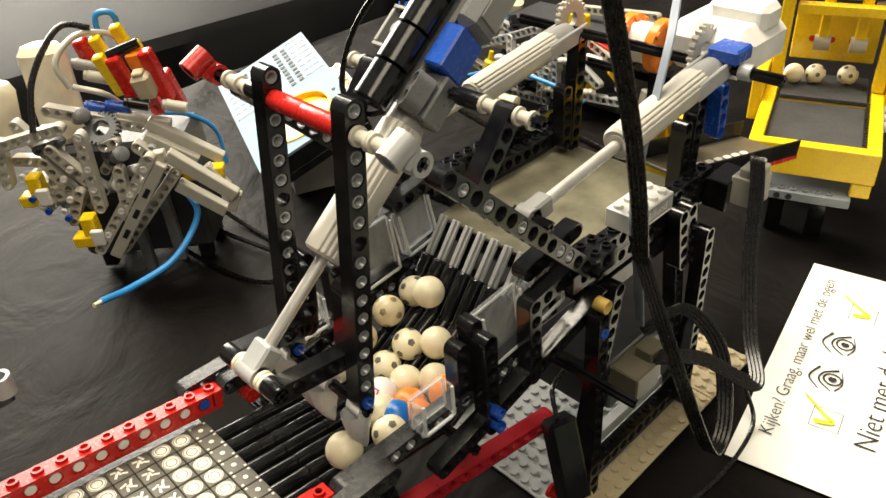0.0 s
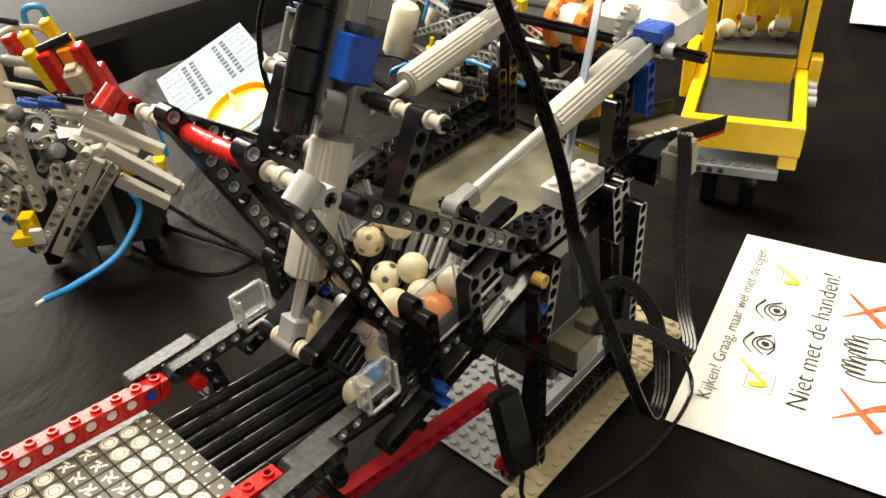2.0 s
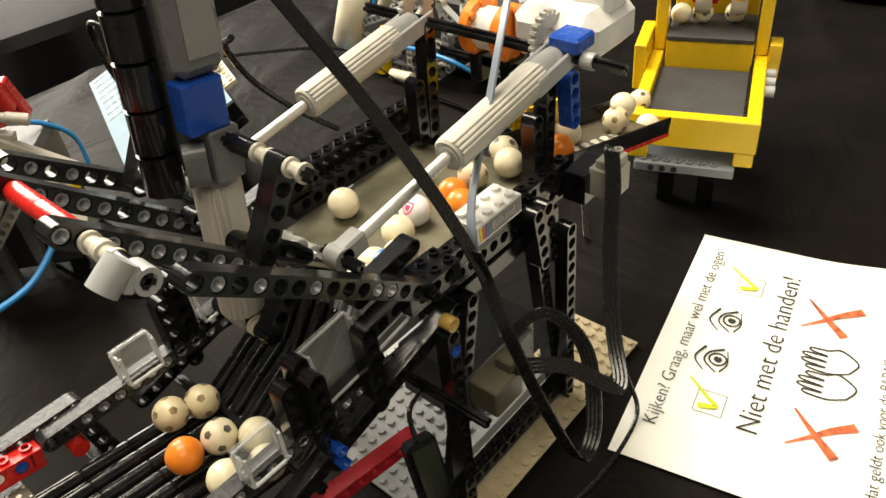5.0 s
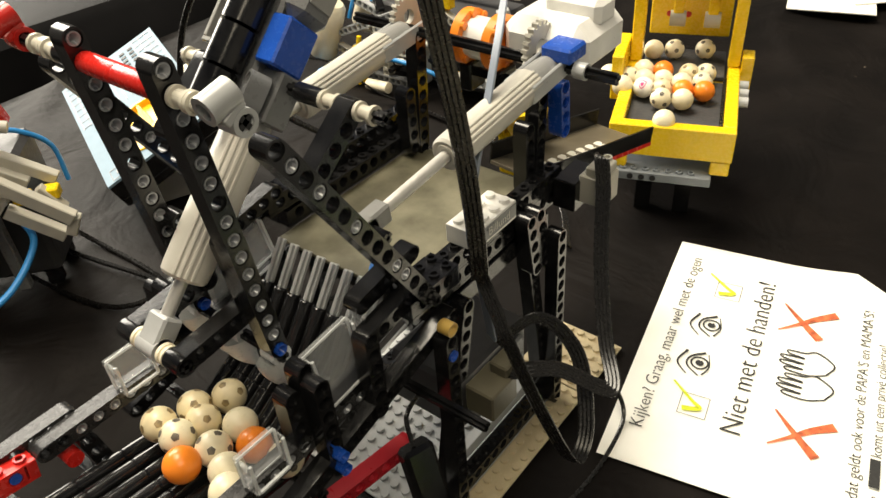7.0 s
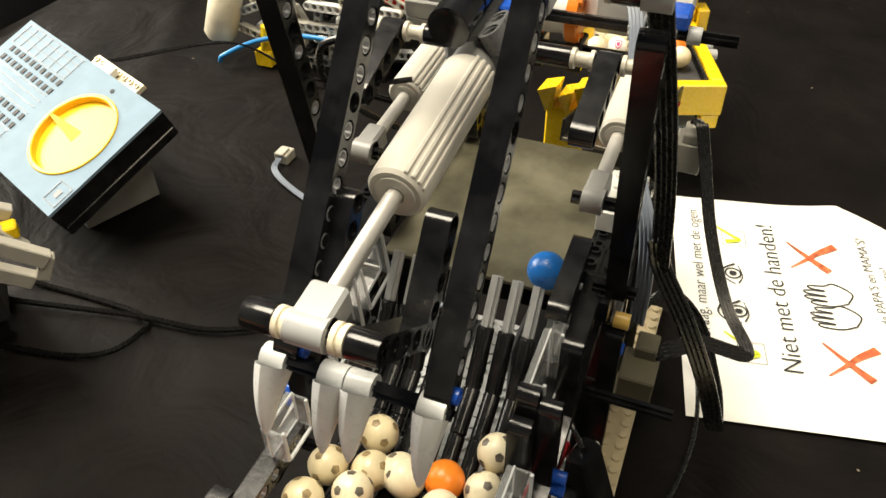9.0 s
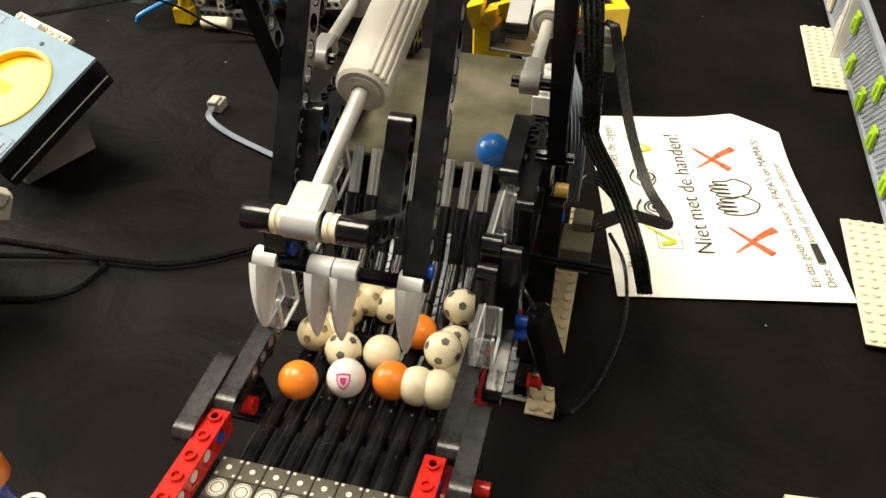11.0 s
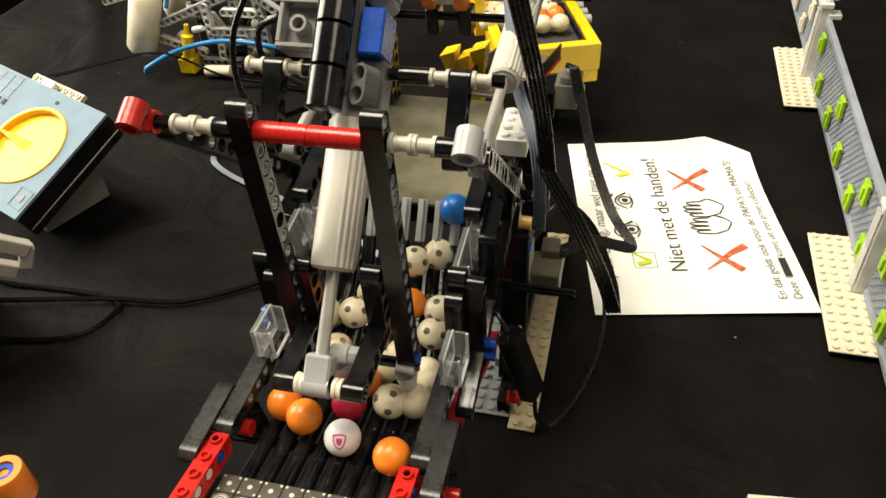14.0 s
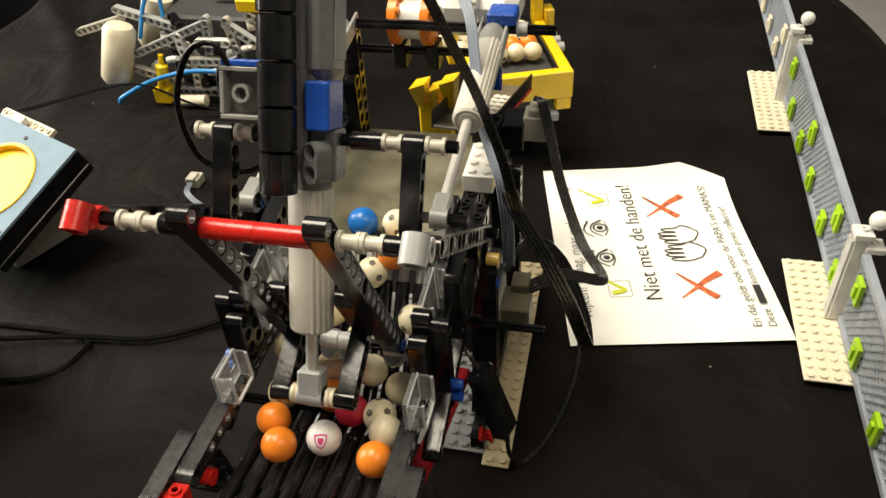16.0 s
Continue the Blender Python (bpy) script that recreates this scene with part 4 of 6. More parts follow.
for u0 in (0.0905, 0.1275):
    v0 = -0.038
    stroke([(u0 - 0.011, v0 - 0.001), (u0 - 0.004, v0 + 0.007), (u0 + 0.004, v0 + 0.006), (u0 + 0.010, v0 - 0.002)], 0.0004, 0.0009, "eyelid_line", INK)
    stroke([(u0 - 0.010, v0 - 0.003), (u0 - 0.002, v0 - 0.006), (u0 + 0.009, v0 - 0.004)], 0.0006, 0.0003, "eyelid_line", INK)
    stroke([(u0 - 0.012, v0 + 0.006), (u0 - 0.003, v0 + 0.013), (u0 + 0.009, v0 + 0.009)], 0.0003, 0.0009, "brow_line", INK)
    stroke([(u0 + 0.005 * math.cos(a), v0 + 0.005 * math.sin(a)) for a in [k * math.pi / 5 for k in range(11)]], 0.0006, 0.0006, "iris_ring", INK)
    stroke([(u0 + 0.0013 * math.cos(a), v0 + 0.0013 * math.sin(a)) for a in [k * math.pi / 4 for k in range(9)]], 0.0012, 0.0012, "iris_dot", INK)
for u0, v0 in ((0.055, -0.0975), (0.152, -0.0905)):
    stroke([(u0 - 0.012, v0 + 0.013), (u0 - 0.002, v0 + 0.001), (u0 + 0.006, v0 - 0.008), (u0 + 0.014, v0 - 0.020)][::-1], 0.0030, 0.0005, "cross_stroke", REDINK)
    stroke([(u0 + 0.015, v0 + 0.012), (u0 + 0.001, v0 + 0.0005), (u0 - 0.013, v0 - 0.012)][::-1], 0.0028, 0.0006, "cross_stroke", REDINK, ZT + 0.0002)
# twin rounded outlines between the crosses
for du, dv in ((0.0, 0.0), (0.021, 0.001)):
    cu, cv = 0.094 + du, -0.096 + dv
    pts = [(cu - 0.006, cv - 0.014), (cu - 0.010, cv - 0.004)]
    for k in range(4):
        a = cu - 0.008 + k * 0.005
        pts += [(a - 0.0012, cv + 0.008 + 0.003 * (k in (1, 2))), (a + 0.0014, cv + 0.0085 + 0.003 * (k in (1, 2))), (a + 0.0022, cv - 0.001)]
    pts += [(cu + 0.012, cv - 0.008), (cu + 0.004, cv - 0.018), (cu - 0.006, cv - 0.014)]
    stroke(pts, 0.00055, 0.00055, "outline", INK)

# ---- speed regulator with a yellow dial ----
DIALY = mat("warm_yellow_dial", (0.90, 0.55, 0.018), 0.32, spread=0.04)
FIN_TURN = 88.0
REG = Matrix.Translation((-0.3739, 0.1412, 0.0781)) @ pose(0, 0, 0, 3.7, -22.6, 68.0)
reg = thing("speed_regulator", "blue-grey speed regulator box with a yellow dial on a grey stand", "controller")
RW, RD = 0.1012, 0.1865
bm = bmesh.new()
box(bm, -RW / 2, RW / 2, -RD / 2, RD / 2, -0.026, -0.0165, 0.0015, REG)
for x0, x1, y0, y1 in ((-RW / 2, -RW / 2 + 0.004, -RD / 2, RD / 2), (RW / 2 - 0.004, RW / 2, -RD / 2, RD / 2), (-RW / 2 + 0.004, RW / 2 - 0.004, -RD / 2, -RD / 2 + 0.004), (-RW / 2 + 0.004, RW / 2 - 0.004, RD / 2 - 0.004, RD / 2)):
    box(bm, x0, x1, y0, y1, -0.0166, -0.0022, 0, REG)
part("case", bm, BLACK, reg, "black lower case")
dc = Vector((0.001, -0.048))
DR = 0.0350
# panel with a round opening for the dial
bm = bmesh.new()
angs = sorted([2 * math.pi * i / 48 for i in range(48)] + [math.atan2(y - dc.y, x - dc.x) % (2 * math.pi) for x in (-RW / 2, RW / 2) for y in (-RD / 2, RD / 2)])
cols = []
for a in angs:
    c, s_ = math.cos(a), math.sin(a)
    far = min([((RW / 2 if c > 0 else -RW / 2) - dc.x) / c if abs(c) > 1e-6 else 9, ((RD / 2 if s_ > 0 else -RD / 2) - dc.y) / s_ if abs(s_) > 1e-6 else 9])
    cols.append([bm.verts.new(REG @ Vector((dc.x + r * c, dc.y + r * s_, z))) for r, z in ((DR, -0.0022), (DR, 0.0), (far, 0.0), (far, -0.0022))])
for p, q in zip(cols, cols[1:] + cols[:1]):
    for i in range(4):
        bm.faces.new((p[i], q[i], q[(i + 1) % 4], p[(i + 1) % 4]))
part("top_panel", bm, STEEL, reg, "pale blue-grey top panel")
# deep yellow bowl with a fin across it
bm = bmesh.new()
lathe(bm, [(DR, -0.004), (DR, 0.0008), (DR - 0.0006, 0.0013), (DR - 0.0028, 0.0013), (DR - 0.0034, 0.0006), (DR - 0.0038, -0.0152), (0.0268, -0.0155), (0.0262, -0.0118), (0.0250, -0.0113), (0.0, -0.0110)], REG @ pose(dc.x, dc.y, 0), 56)
dial = part("dial", bm, DIALY, reg, "bright yellow recessed dial bowl")
bm = bmesh.new()
FIN = REG @ pose(dc.x, dc.y, 0, 0, 0, FIN_TURN)
sec = []
for x, w, z in ((0.0312, 0.0012, 0.0008), (0.016, 0.0030, -0.0015), (0.0, 0.0052, -0.0040), (-0.016, 0.0030, -0.0060), (-0.0245, 0.0010, -0.0072)):
    sec.append([bm.verts.new(FIN @ Vector(v)) for v in ((x, -w * 1.6, -0.0150), (x, w * 1.6, -0.0150), (x, w, z), (x, -w, z))])
for p, q in zip(sec, sec[1:]):
    for i in range(4):
        bm.faces.new((p[i], p[(i + 1) % 4], q[(i + 1) % 4], q[i]))
bm.faces.new(sec[0])
bm.faces.new(sec[-1][::-1])
bmesh.ops.recalc_face_normals(bm, faces=bm.faces)
part("grip", bm, DIALY, dial, "yellow dial grip fin")
for x in (-0.047, -0.040, -0.033, -0.0265, -0.008, -0.002, 0.004, 0.010, 0.028, 0.035, 0.042, 0.048):
    bm = bmesh.new()
    box(bm, x - 0.0003, x + 0.0003, 0.004, 0.089, 0.0001, 0.0004, 0, REG)
    part("groove", bm, PIN, reg)
for k in range(8):
    for x0, x1 in ((-0.047, -0.0265), (0.028, 0.048)):
        bm = bmesh.new()
        y = 0.006 + 0.0115 * k
        box(bm, x0, x1, y - 0.0003, y + 0.0003, 0.0001, 0.0004, 0, REG)
        part("groove", bm, PIN, reg)
for xc in (-0.0172, 0.0190):
    for xo in (-0.0045, 0.0045):
        for i in range(10):
            bm = bmesh.new()
            y = 0.004 + 0.0082 * i
            box(bm, xc + xo - 0.0026, xc + xo + 0.0026, y, y + 0.0038, 0.0002, 0.0007, 0, REG)
            part("vent_slot", bm, SOCKET, reg)
for x0, x1, y0, y1 in ((-0.044, -0.028, -0.0772, -0.0766), (-0.044, -0.028, -0.0912, -0.0906), (-0.0444, -0.0438, -0.0912, -0.0766), (-0.0282, -0.0276, -0.0912, -0.0766), (-0.039, -0.033, -0.086, -0.081)):
    bm = bmesh.new()
    box(bm, x0, x1, y0, y1, 0.0002, 0.0005, 0, REG)
    part("badge_line", bm, PIN, reg)
bm = bmesh.new()
rod(bm, REG @ Vector((0.0416, -0.043, 0)), REG @ Vector((0.0416, -0.043, 0.0006)), 0.0017, 14)
part("dot_mark", bm, SOCKET, reg)
# pale stand in mid grey: the shade under the case is in its colour
STAND = pose(-0.362, 0.155, 0, 0, 0, 68)
bm = bmesh.new()
box(bm, -0.03, 0.030, -0.045, 0.05, 0.0, 0.046, 0.0008, STAND)
part("stand", bm, MGREY, reg, "pale grey brick stand, coloured darker for the regulator's shade")
bm = bmesh.new()
PL = REG @ Matrix.Translation((RW / 2 - 0.004, -0.04, -0.020))
box(bm, 0, 0.016, 0, 0.064, 0, 0.004, 0.0003, PL)
for i in range(2):
    for j in range(8):
        stud(bm, 0.004 + i * S, 0.004 + j * S, 0.004, True, m=PL)
part("stud_plate", bm, CREAM, reg, "tan studded plate")
bm = bmesh.new()
box(bm, 0, 0.012, 0.026, 0.040, 0.0058, 0.012, 0.0008, PL)
part("cable_plug", bm, WHITE, reg)


def cable(name, pts, section, material, label, up=(0, 0, 1), category="cable"):
    return tagged(link(name, sweep(pts, section, up), material), label, category)


plug_at = REG @ Vector((RW / 2 + 0.012, -0.005, -0.008))
cable("flat_cable", [plug_at, (-0.34, 0.33, 0.05), (-0.29, 0.36, 0.012), (-0.22, 0.365, 0.004), (-0.12, 0.345, 0.004), (-0.04, 0.30, 0.004), (0.0, 0.25, 0.004)], ribbon(0.007), CABLE, "flat black cable from the regulator across the cloth")
bm = bmesh.new()
box(bm, -0.248, -0.236, 0.238, 0.252, -0.001, 0.008, 0.0008)
box(bm, -0.246, -0.238, 0.236, 0.248, 0.008, 0.0105, 0.0006)
loose = tagged(link("loose_plug", bm, OGREY), "loose grey cable plug lying on the cloth", "plug")
cable("plug_cable", [(-0.242, 0.237, 0.006), (-0.236, 0.220, 0.006), (-0.21, 0.205, 0.003), (-0.15, 0.18, 0.003), (-0.09, 0.15, 0.004), (-0.05, 0.12, 0.01)], ribbon(0.005), GCABLE, "short grey ribbon cable of the loose plug")
cable("long_cable", [(-0.36, 0.03, 0.03), (-0.33, 0.048, 0.003), (-0.237, 0.05, 0.002), (-0.225, 0.03, 0.002), (-0.245, 0.007, 0.002), (-0.31, -0.005, 0.002), (-0.40, -0.01, 0.002)], ribbon(0.0036, 0.0011), CABLE, "thin black cable looped on the cloth")
cable("thin_cable", [(-0.40, 0.02, 0.004), (-0.331, 0.028, 0.003), (-0.237, 0.046, 0.004), (-0.18, 0.055, 0.003), (-0.13, 0.085, 0.004), (-0.08, 0.11, 0.02), (-0.05, 0.115, 0.04)], ribbon(0.0036, 0.0011), CABLE, "thin two-core cable running under the machine")

# ---- cables on the digger's flank ----
cable("ribbon_cable", [(0.0765, 0.036, 0.168), (0.0805, 0.038, 0.153), (0.094, 0.034, 0.132), (0.1085, 0.036, 0.098), (0.1185, 0.046, 0.060), (0.1195, 0.056, 0.050), (0.115, 0.070, 0.060), (0.100, 0.085, 0.085), (0.082, 0.078, 0.105), (0.07, 0.06, 0.095)], ribbon(0.0082), CABLE, "black ribbon cable hanging beside the machine", (0, 1, 0))
swing = cable("ribbon_cable", [(0, 0, -0.004), (0.0, 0.004, 0.03), (0, 0.005, 0.07), (0, 0.003, 0.11), (0, 0, 0.15), (0, -0.006, 0.2)], ribbon(0.0082), CABLE, "black ribbon cable swinging with the moving motor", (0, 1, 0))
cable("ribbon_cable", [(0.0785, 0.141, 0.160), (0.0805, 0.136, 0.164), (0.0855, 0.130, 0.150), (0.096, 0.112, 0.122), (0.111, 0.092, 0.096), (0.124, 0.077, 0.086), (0.122, 0.071, 0.0860), (0.104, 0.062, 0.0955), (0.092, 0.052, 0.097), (0.083, 0.047, 0.094)], ribbon(0.0078), CABLE, "black ribbon cable from plug to plug", (0, 1, 0))
cable("grey_ribbon_cable", [(0.020, 0.165, 0.250), (0.030, 0.132, 0.243), (0.046, 0.100, 0.230), (0.0525, 0.081, 0.208), (0.058, 0.065, 0.190), (0.0655, 0.050, 0.180), (0.0715, 0.042, 0.168), (0.074, 0.045, 0.14), (0.074, 0.05, 0.11)], ribbon(0.0075), GCABLE, "blue-grey ribbon cable over the white brick", (0, 1, 0))
cable("round_cable", [(0.052, 0.02, 0.085), (0.058, 0.004, 0.088), (0.0655, -0.002, 0.08)], disc(0.0012), CABLE, "short black lead of the inline switch")
bm = bmesh.new()
SW = along((0.0655, -0.001, 0.0785), (0.0815, -0.006, 0.0335))
box(bm, -0.0078, 0.0078, -0.0052, 0.0052, 0, 0.046, 0.002, SW)
tagged(link("inline_switch", bm, BLACK), "small black inline box hanging on a cable", "switch")
cable("round_cable", [(0.0815, -0.006, 0.034), (0.084, -0.009, 0.018), (0.092, 0.0, 0.003), (0.106, 0.03, 0.0018), (0.115, 0.078, 0.0018), (0.111, 0.125, 0.003), (0.098, 0.135, 0.02)], disc(0.0013), CABLE, "black round cable curling on the cloth")
cable("hose", [(-0.047, 0.03, 0.235), (-0.062, 0.035, 0.225), (-0.07, 0.05, 0.20), (-0.06, 0.065, 0.18), (-0.05, 0.08, 0.165)], disc(0.0016), CABLE, "thin black cable beside the deck")

# ---- grey pneumatic engine ----
eng = thing("pneumatic_engine", "light grey brick-built pneumatic engine with a red and yellow valve head", "toy machine")
# its own space: x out of the front, y along the front, z up
ENG = Matrix.Translation((-0.30, -0.03, 0)) @ Matrix(((0.748, 0.664, 0), (-0.664, 0.748, 0), (0, 0, 1))).to_4x4()


def strut(d, a, b, material, name="beam"):
    """A holed beam from a to b on the engine's front, d out of it."""
    n = max(2, round(math.hypot(b[0] - a[0], b[1] - a[1]) / S) + 1)
    m = ENG @ yz(d, a[0], a[1], math.degrees(math.atan2(b[1] - a[1], b[0] - a[0])))
    return beam(eng, n, m, material, name)


def grey_bar(d, a, b, material, w=0.0039, h=0.0039):
    bm = bmesh.new()
    box(bm, -h, h, 0, math.hypot(b[0] - a[0], b[1] - a[1]), -w, w, 0.0007, ENG @ yz(d, a[0], a[1], math.degrees(math.atan2(b[1] - a[1], b[0] - a[0]))))
    return part("grey_bar", bm, material, eng)


def eng_pins(pts, material):
    for d, y, z in pts:
        bm = bmesh.new()
        lathe(bm, [(0.0012, 0), (0.0025, 0), (0.0025, 0.0026), (0.0014, 0.0026), (0.0010, 0.001)], ENG @ pose(d, y, z, 0, 90, 0), 12)
        part("pin", bm, material, eng)


# the large holed beams
for d, a, b in ((0.020, (-0.0250, 0.138), (-0.0280, 0.084)), (0.010, (-0.0890, 0.1306), (-0.0395, 0.1412)), (0.030, (0.0209, 0.122), (-0.0330, 0.0542)), (0.016, (0.0315, 0.104), (-0.0200, 0.047)), (0.004, (-0.0900, 0.130), (-0.0960, 0.096)), (0.004, (-0.0565, 0.1226), (-0.0400, 0.098)), (0.002, (-0.0650, 0.112), (-0.0500, 0.080)), (-0.004, (-0.0780, 0.140), (-0.0620, 0.112)), (0.008, (-0.0120, 0.104), (-0.0160, 0.062)), (-0.012, (-0.0560, 0.146), (0.0060, 0.128)), (-0.006, (-0.0880, 0.112), (-0.0540, 0.108)), (0.012, (-0.0440, 0.090), (-0.0560, 0.066)), (0.004, (0.0050, 0.120), (0.0240, 0.098))):
    strut(d, a, b, OGREY)
eng_pins([(0.022, -0.0252 - 0.00045 * k, 0.138 - 0.0080 * k) for k in (0, 3, 5)] + [(0.032, 0.0209 - 0.00498 * k, 0.122 - 0.00626 * k) for k in (1, 4, 6, 9)], WHITE)
# plain faces of beams that run along and out
for d, a, b, w in ((0.029, (0.0275, 0.1175), (-0.0255, 0.0455), 0.0044), (-0.010, (0.0110, 0.1314), (0.0586, 0.0982), 0.0040), (0.021, (0.0298, 0.1200), (0.0705, 0.0830), 0.0046), (0.014, (0.0285, 0.0924), (0.0587, 0.0668), 0.0046), (0.024, (0.0210, 0.1200), (0.0300, 0.1210), 0.0038), (0.018, (0.0710, 0.0840), (0.0640, 0.0700), 0.0036), (-0.004, (0.0090, 0.1240), (0.0420, 0.1010), 0.0036), (0.002, (0.0480, 0.0990), (0.0600, 0.0800), 0.0036), (-0.014, (-0.0100, 0.1360), (0.0260, 0.1260), 0.0042)):
    grey_bar(d, a, b, OGREY, w)
for k in range(3):
    u = 0.3 + 0.22 * k
    bm = bmesh.new()
    box(bm, 0.0331, 0.0336, -0.0030, 0.0050, -0.0017, 0.0017, 0, ENG @ Matrix.Translation((0, 0.0275 - 0.053 * u, 0.1175 - 0.072 * u)) @ pose(0, 0, 0, 53, 0, 0))
    part("slot", bm, SOCKET, eng)
# small connectors crowded between the beams
eng_rng = random.Random(4)
for k in range(28):
    y = eng_rng.uniform(-0.088, 0.012)
    z = eng_rng.uniform(0.070, 0.128) - max(0.0, -0.05 - y) * 0.1
    if y > -0.02 and z < 0.085:
        z += 0.03
    bm = beam_mesh(2 + k % 2, 0.0076, 0.0038)
    bmesh.ops.transform(bm, matrix=ENG @ pose(eng_rng.uniform(-0.018, 0.004), y, z, eng_rng.choice((-50, 50, 15, 100)), 0, eng_rng.choice((0, 0, 90))), verts=bm.verts)
    part("connector", bm, (OGREY, OGREY, LGREY, DGREY, WHITE)[k % 5], eng)
eng_pins([(0.018, -0.0695, 0.0868), (0.018, -0.0566, 0.0795), (0.016, -0.0700, 0.0960), (0.010, -0.0520, 0.1020), (0.012, -0.0440, 0.1100), (0.016, -0.0500, 0.0880), (0.014, -0.0780, 0.1080)], WHITE)
eng_pins([(0.020, -0.0660, 0.0820), (0.020, -0.0540, 0.0750), (0.018, -0.0750, 0.0920)], BLUE)
for d, y, z, r in ((-0.008, -0.0333, 0.1409, 0.0052), (0.004, -0.0106, 0.1141, 0.0055), (0.002, -0.0211, 0.0886, 0.0050), (0.006, -0.0020, 0.1020, 0.0042)):
    bm = bmesh.new()
    lathe(bm, [(r * 0.6, -0.012), (r, -0.011), (r, -0.003), (r * 0.85, -0.002), (r * 0.85, 0.0), (r, 0.001), (r, 0.009), (r * 0.7, 0.010)], ENG @ pose(d, y, z, -35, 60, 0), 18)
    part("axle_joiner", bm, (DGREY, MGREY)[r < 0.0051], eng)
# yellow pump ends and their white blocks
for d, y, z in ((0.026, -0.0400, 0.0670), (0.012, -0.0740, 0.0960)):
    bm = bmesh.new()
    box(bm, d - 0.006, d + 0.006, y - 0.012, y + 0.004, z - 0.012, z - 0.003, 0.001, ENG)
    box(bm, d - 0.006, d + 0.005, y - 0.003, y + 0.007, z - 0.004, z + 0.012, 0.0012, ENG)
    part("yellow_cylinder", bm, YELLOW, eng, "yellow pump end")
    bm = bmesh.new()
    box(bm, d + 0.0062, d + 0.0102, y + 0.004, y + 0.013, z - 0.009, z + 0.004, 0.001, ENG)
    part("white_block", bm, WHITE, eng)
for y, z in ((0.0356, 0.0920), (0.0541, 0.0935)):
    bm = bmesh.new()
    box(bm, -0.006, 0.004, y - 0.006, y + 0.006, z - 0.004, z + 0.004, 0.001, ENG)
    part("yellow_plate", bm, YELLOW, eng)
# near-black box added behind the beams, its colour standing for the shade inside
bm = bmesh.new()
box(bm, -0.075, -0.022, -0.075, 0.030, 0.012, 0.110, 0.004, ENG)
part("core", bm, mat("engine_shade_fill", (0.035, 0.035, 0.036), 0.5), eng, "added dark filler box for the shade between the engine's beams")
for y in (-0.06, 0.02):
    for d in (-0.065, -0.03):
        bm = bmesh.new()
        box(bm, d - 0.005, d + 0.005, y - 0.005, y + 0.005, 0.0, 0.02, 0, ENG)
        part("foot", bm, BLACK, eng)
for a, b in (((0.006, 0.100), (0.006, 0.012)), ((-0.020, 0.060), (-0.020, 0.0))):
    grey_bar(-0.010, a, b, DGREY)
bm = bmesh.new()
gear_mesh(bm, 0.006, 0.0108, 0.0130, 0.003, 24, ENG @ pose(-0.004, -0.0195, 0.1310, 0, 40, 0))
part("gear", bm, DGREY, eng, "dark grey gear wheel")
# red and yellow valve head
for d, y, z, h in ((-0.020, 0.0010, 0.1600, 0.038), (-0.020, 0.0243, 0.1620, 0.040), (-0.050, -0.0335, 0.1735, 0.020), (-0.030, 0.0130, 0.1400, 0.022), (-0.030, 0.0284, 0.1474, 0.030)):
    bm = bmesh.new()
    box(bm, -0.005, 0.005, -0.0046, 0.0046, -h / 2, h / 2, 0.0012, ENG @ pose(d, y, z, 10, 8, 0))
    for k in (-1, 1):
        rod(bm, ENG @ Vector((d + 0.004, y, z + k * h * 0.28)), ENG @ Vector((d + 0.0062, y, z + k * h * 0.28)), 0.0026, 12)
    part("red_arm", bm, RED, eng)
for d, y, z, h in ((-0.020, -0.0085, 0.1650, 0.032), (-0.028, 0.0150, 0.1720, 0.028), (-0.040, -0.0180, 0.1790, 0.016), (-0.050, -0.0049, 0.1835, 0.016)):
    bm = bmesh.new()
    box(bm, -0.004, 0.004, -0.004, 0.004, -h / 2, h / 2, 0.0012, ENG @ pose(d, y, z, 14, 8, 0))
    part("yellow_arm", bm, YELLOW, eng)
bm = bmesh.new()
box(bm, -0.010, 0.006, -0.0068, 0.0068, -0.010, 0.008, 0.002, ENG @ pose(-0.012, 0.0160, 0.1590, 8, 10, 0))
box(bm, -0.004, 0.004, -0.004, 0.004, 0.008, 0.011, 0.0008, ENG @ pose(-0.012, 0.0160, 0.1590, 8, 10, 0))
part("valve", bm, mat("warm_tan_plastic", (0.50, 0.43, 0.30), 0.32), eng, "warm tan valve body")
bm = bmesh.new()
box(bm, -0.004, 0.004, -0.005, 0.005, -0.006, 0.006, 0.001, ENG @ pose(-0.022, 0.0115, 0.1735, 8, 10, 0))
part("valve_cap", bm, ORANGE, eng)
bm = bmesh.new()
rod(bm, ENG @ Vector((-0.020, -0.0060, 0.1790)), ENG @ Vector((-0.024, 0.0160, 0.1850)), 0.0034, 14)
part("black_roller", bm, BLACK, eng)
for d, y, z, mm in ((-0.016, -0.0079, 0.1424, BLUE), (-0.018, -0.0234, 0.1424, BLUE), (-0.008, 0.0091, 0.1467, BLACK), (-0.010, 0.0343, 0.1417, OGREY), (-0.040, -0.0325, 0.1664, MGREY), (-0.034, -0.0240, 0.1590, OGREY)):
    bm = bmesh.new()
    lathe(bm, [(0.0030, -0.008), (0.0042, -0.0075), (0.0042, 0.006), (0.0034, 0.007), (0.0034, 0.009)], ENG @ pose(d, y, z, 70, 20, 0), 16)
    part("hose_joint", bm, mm, eng)
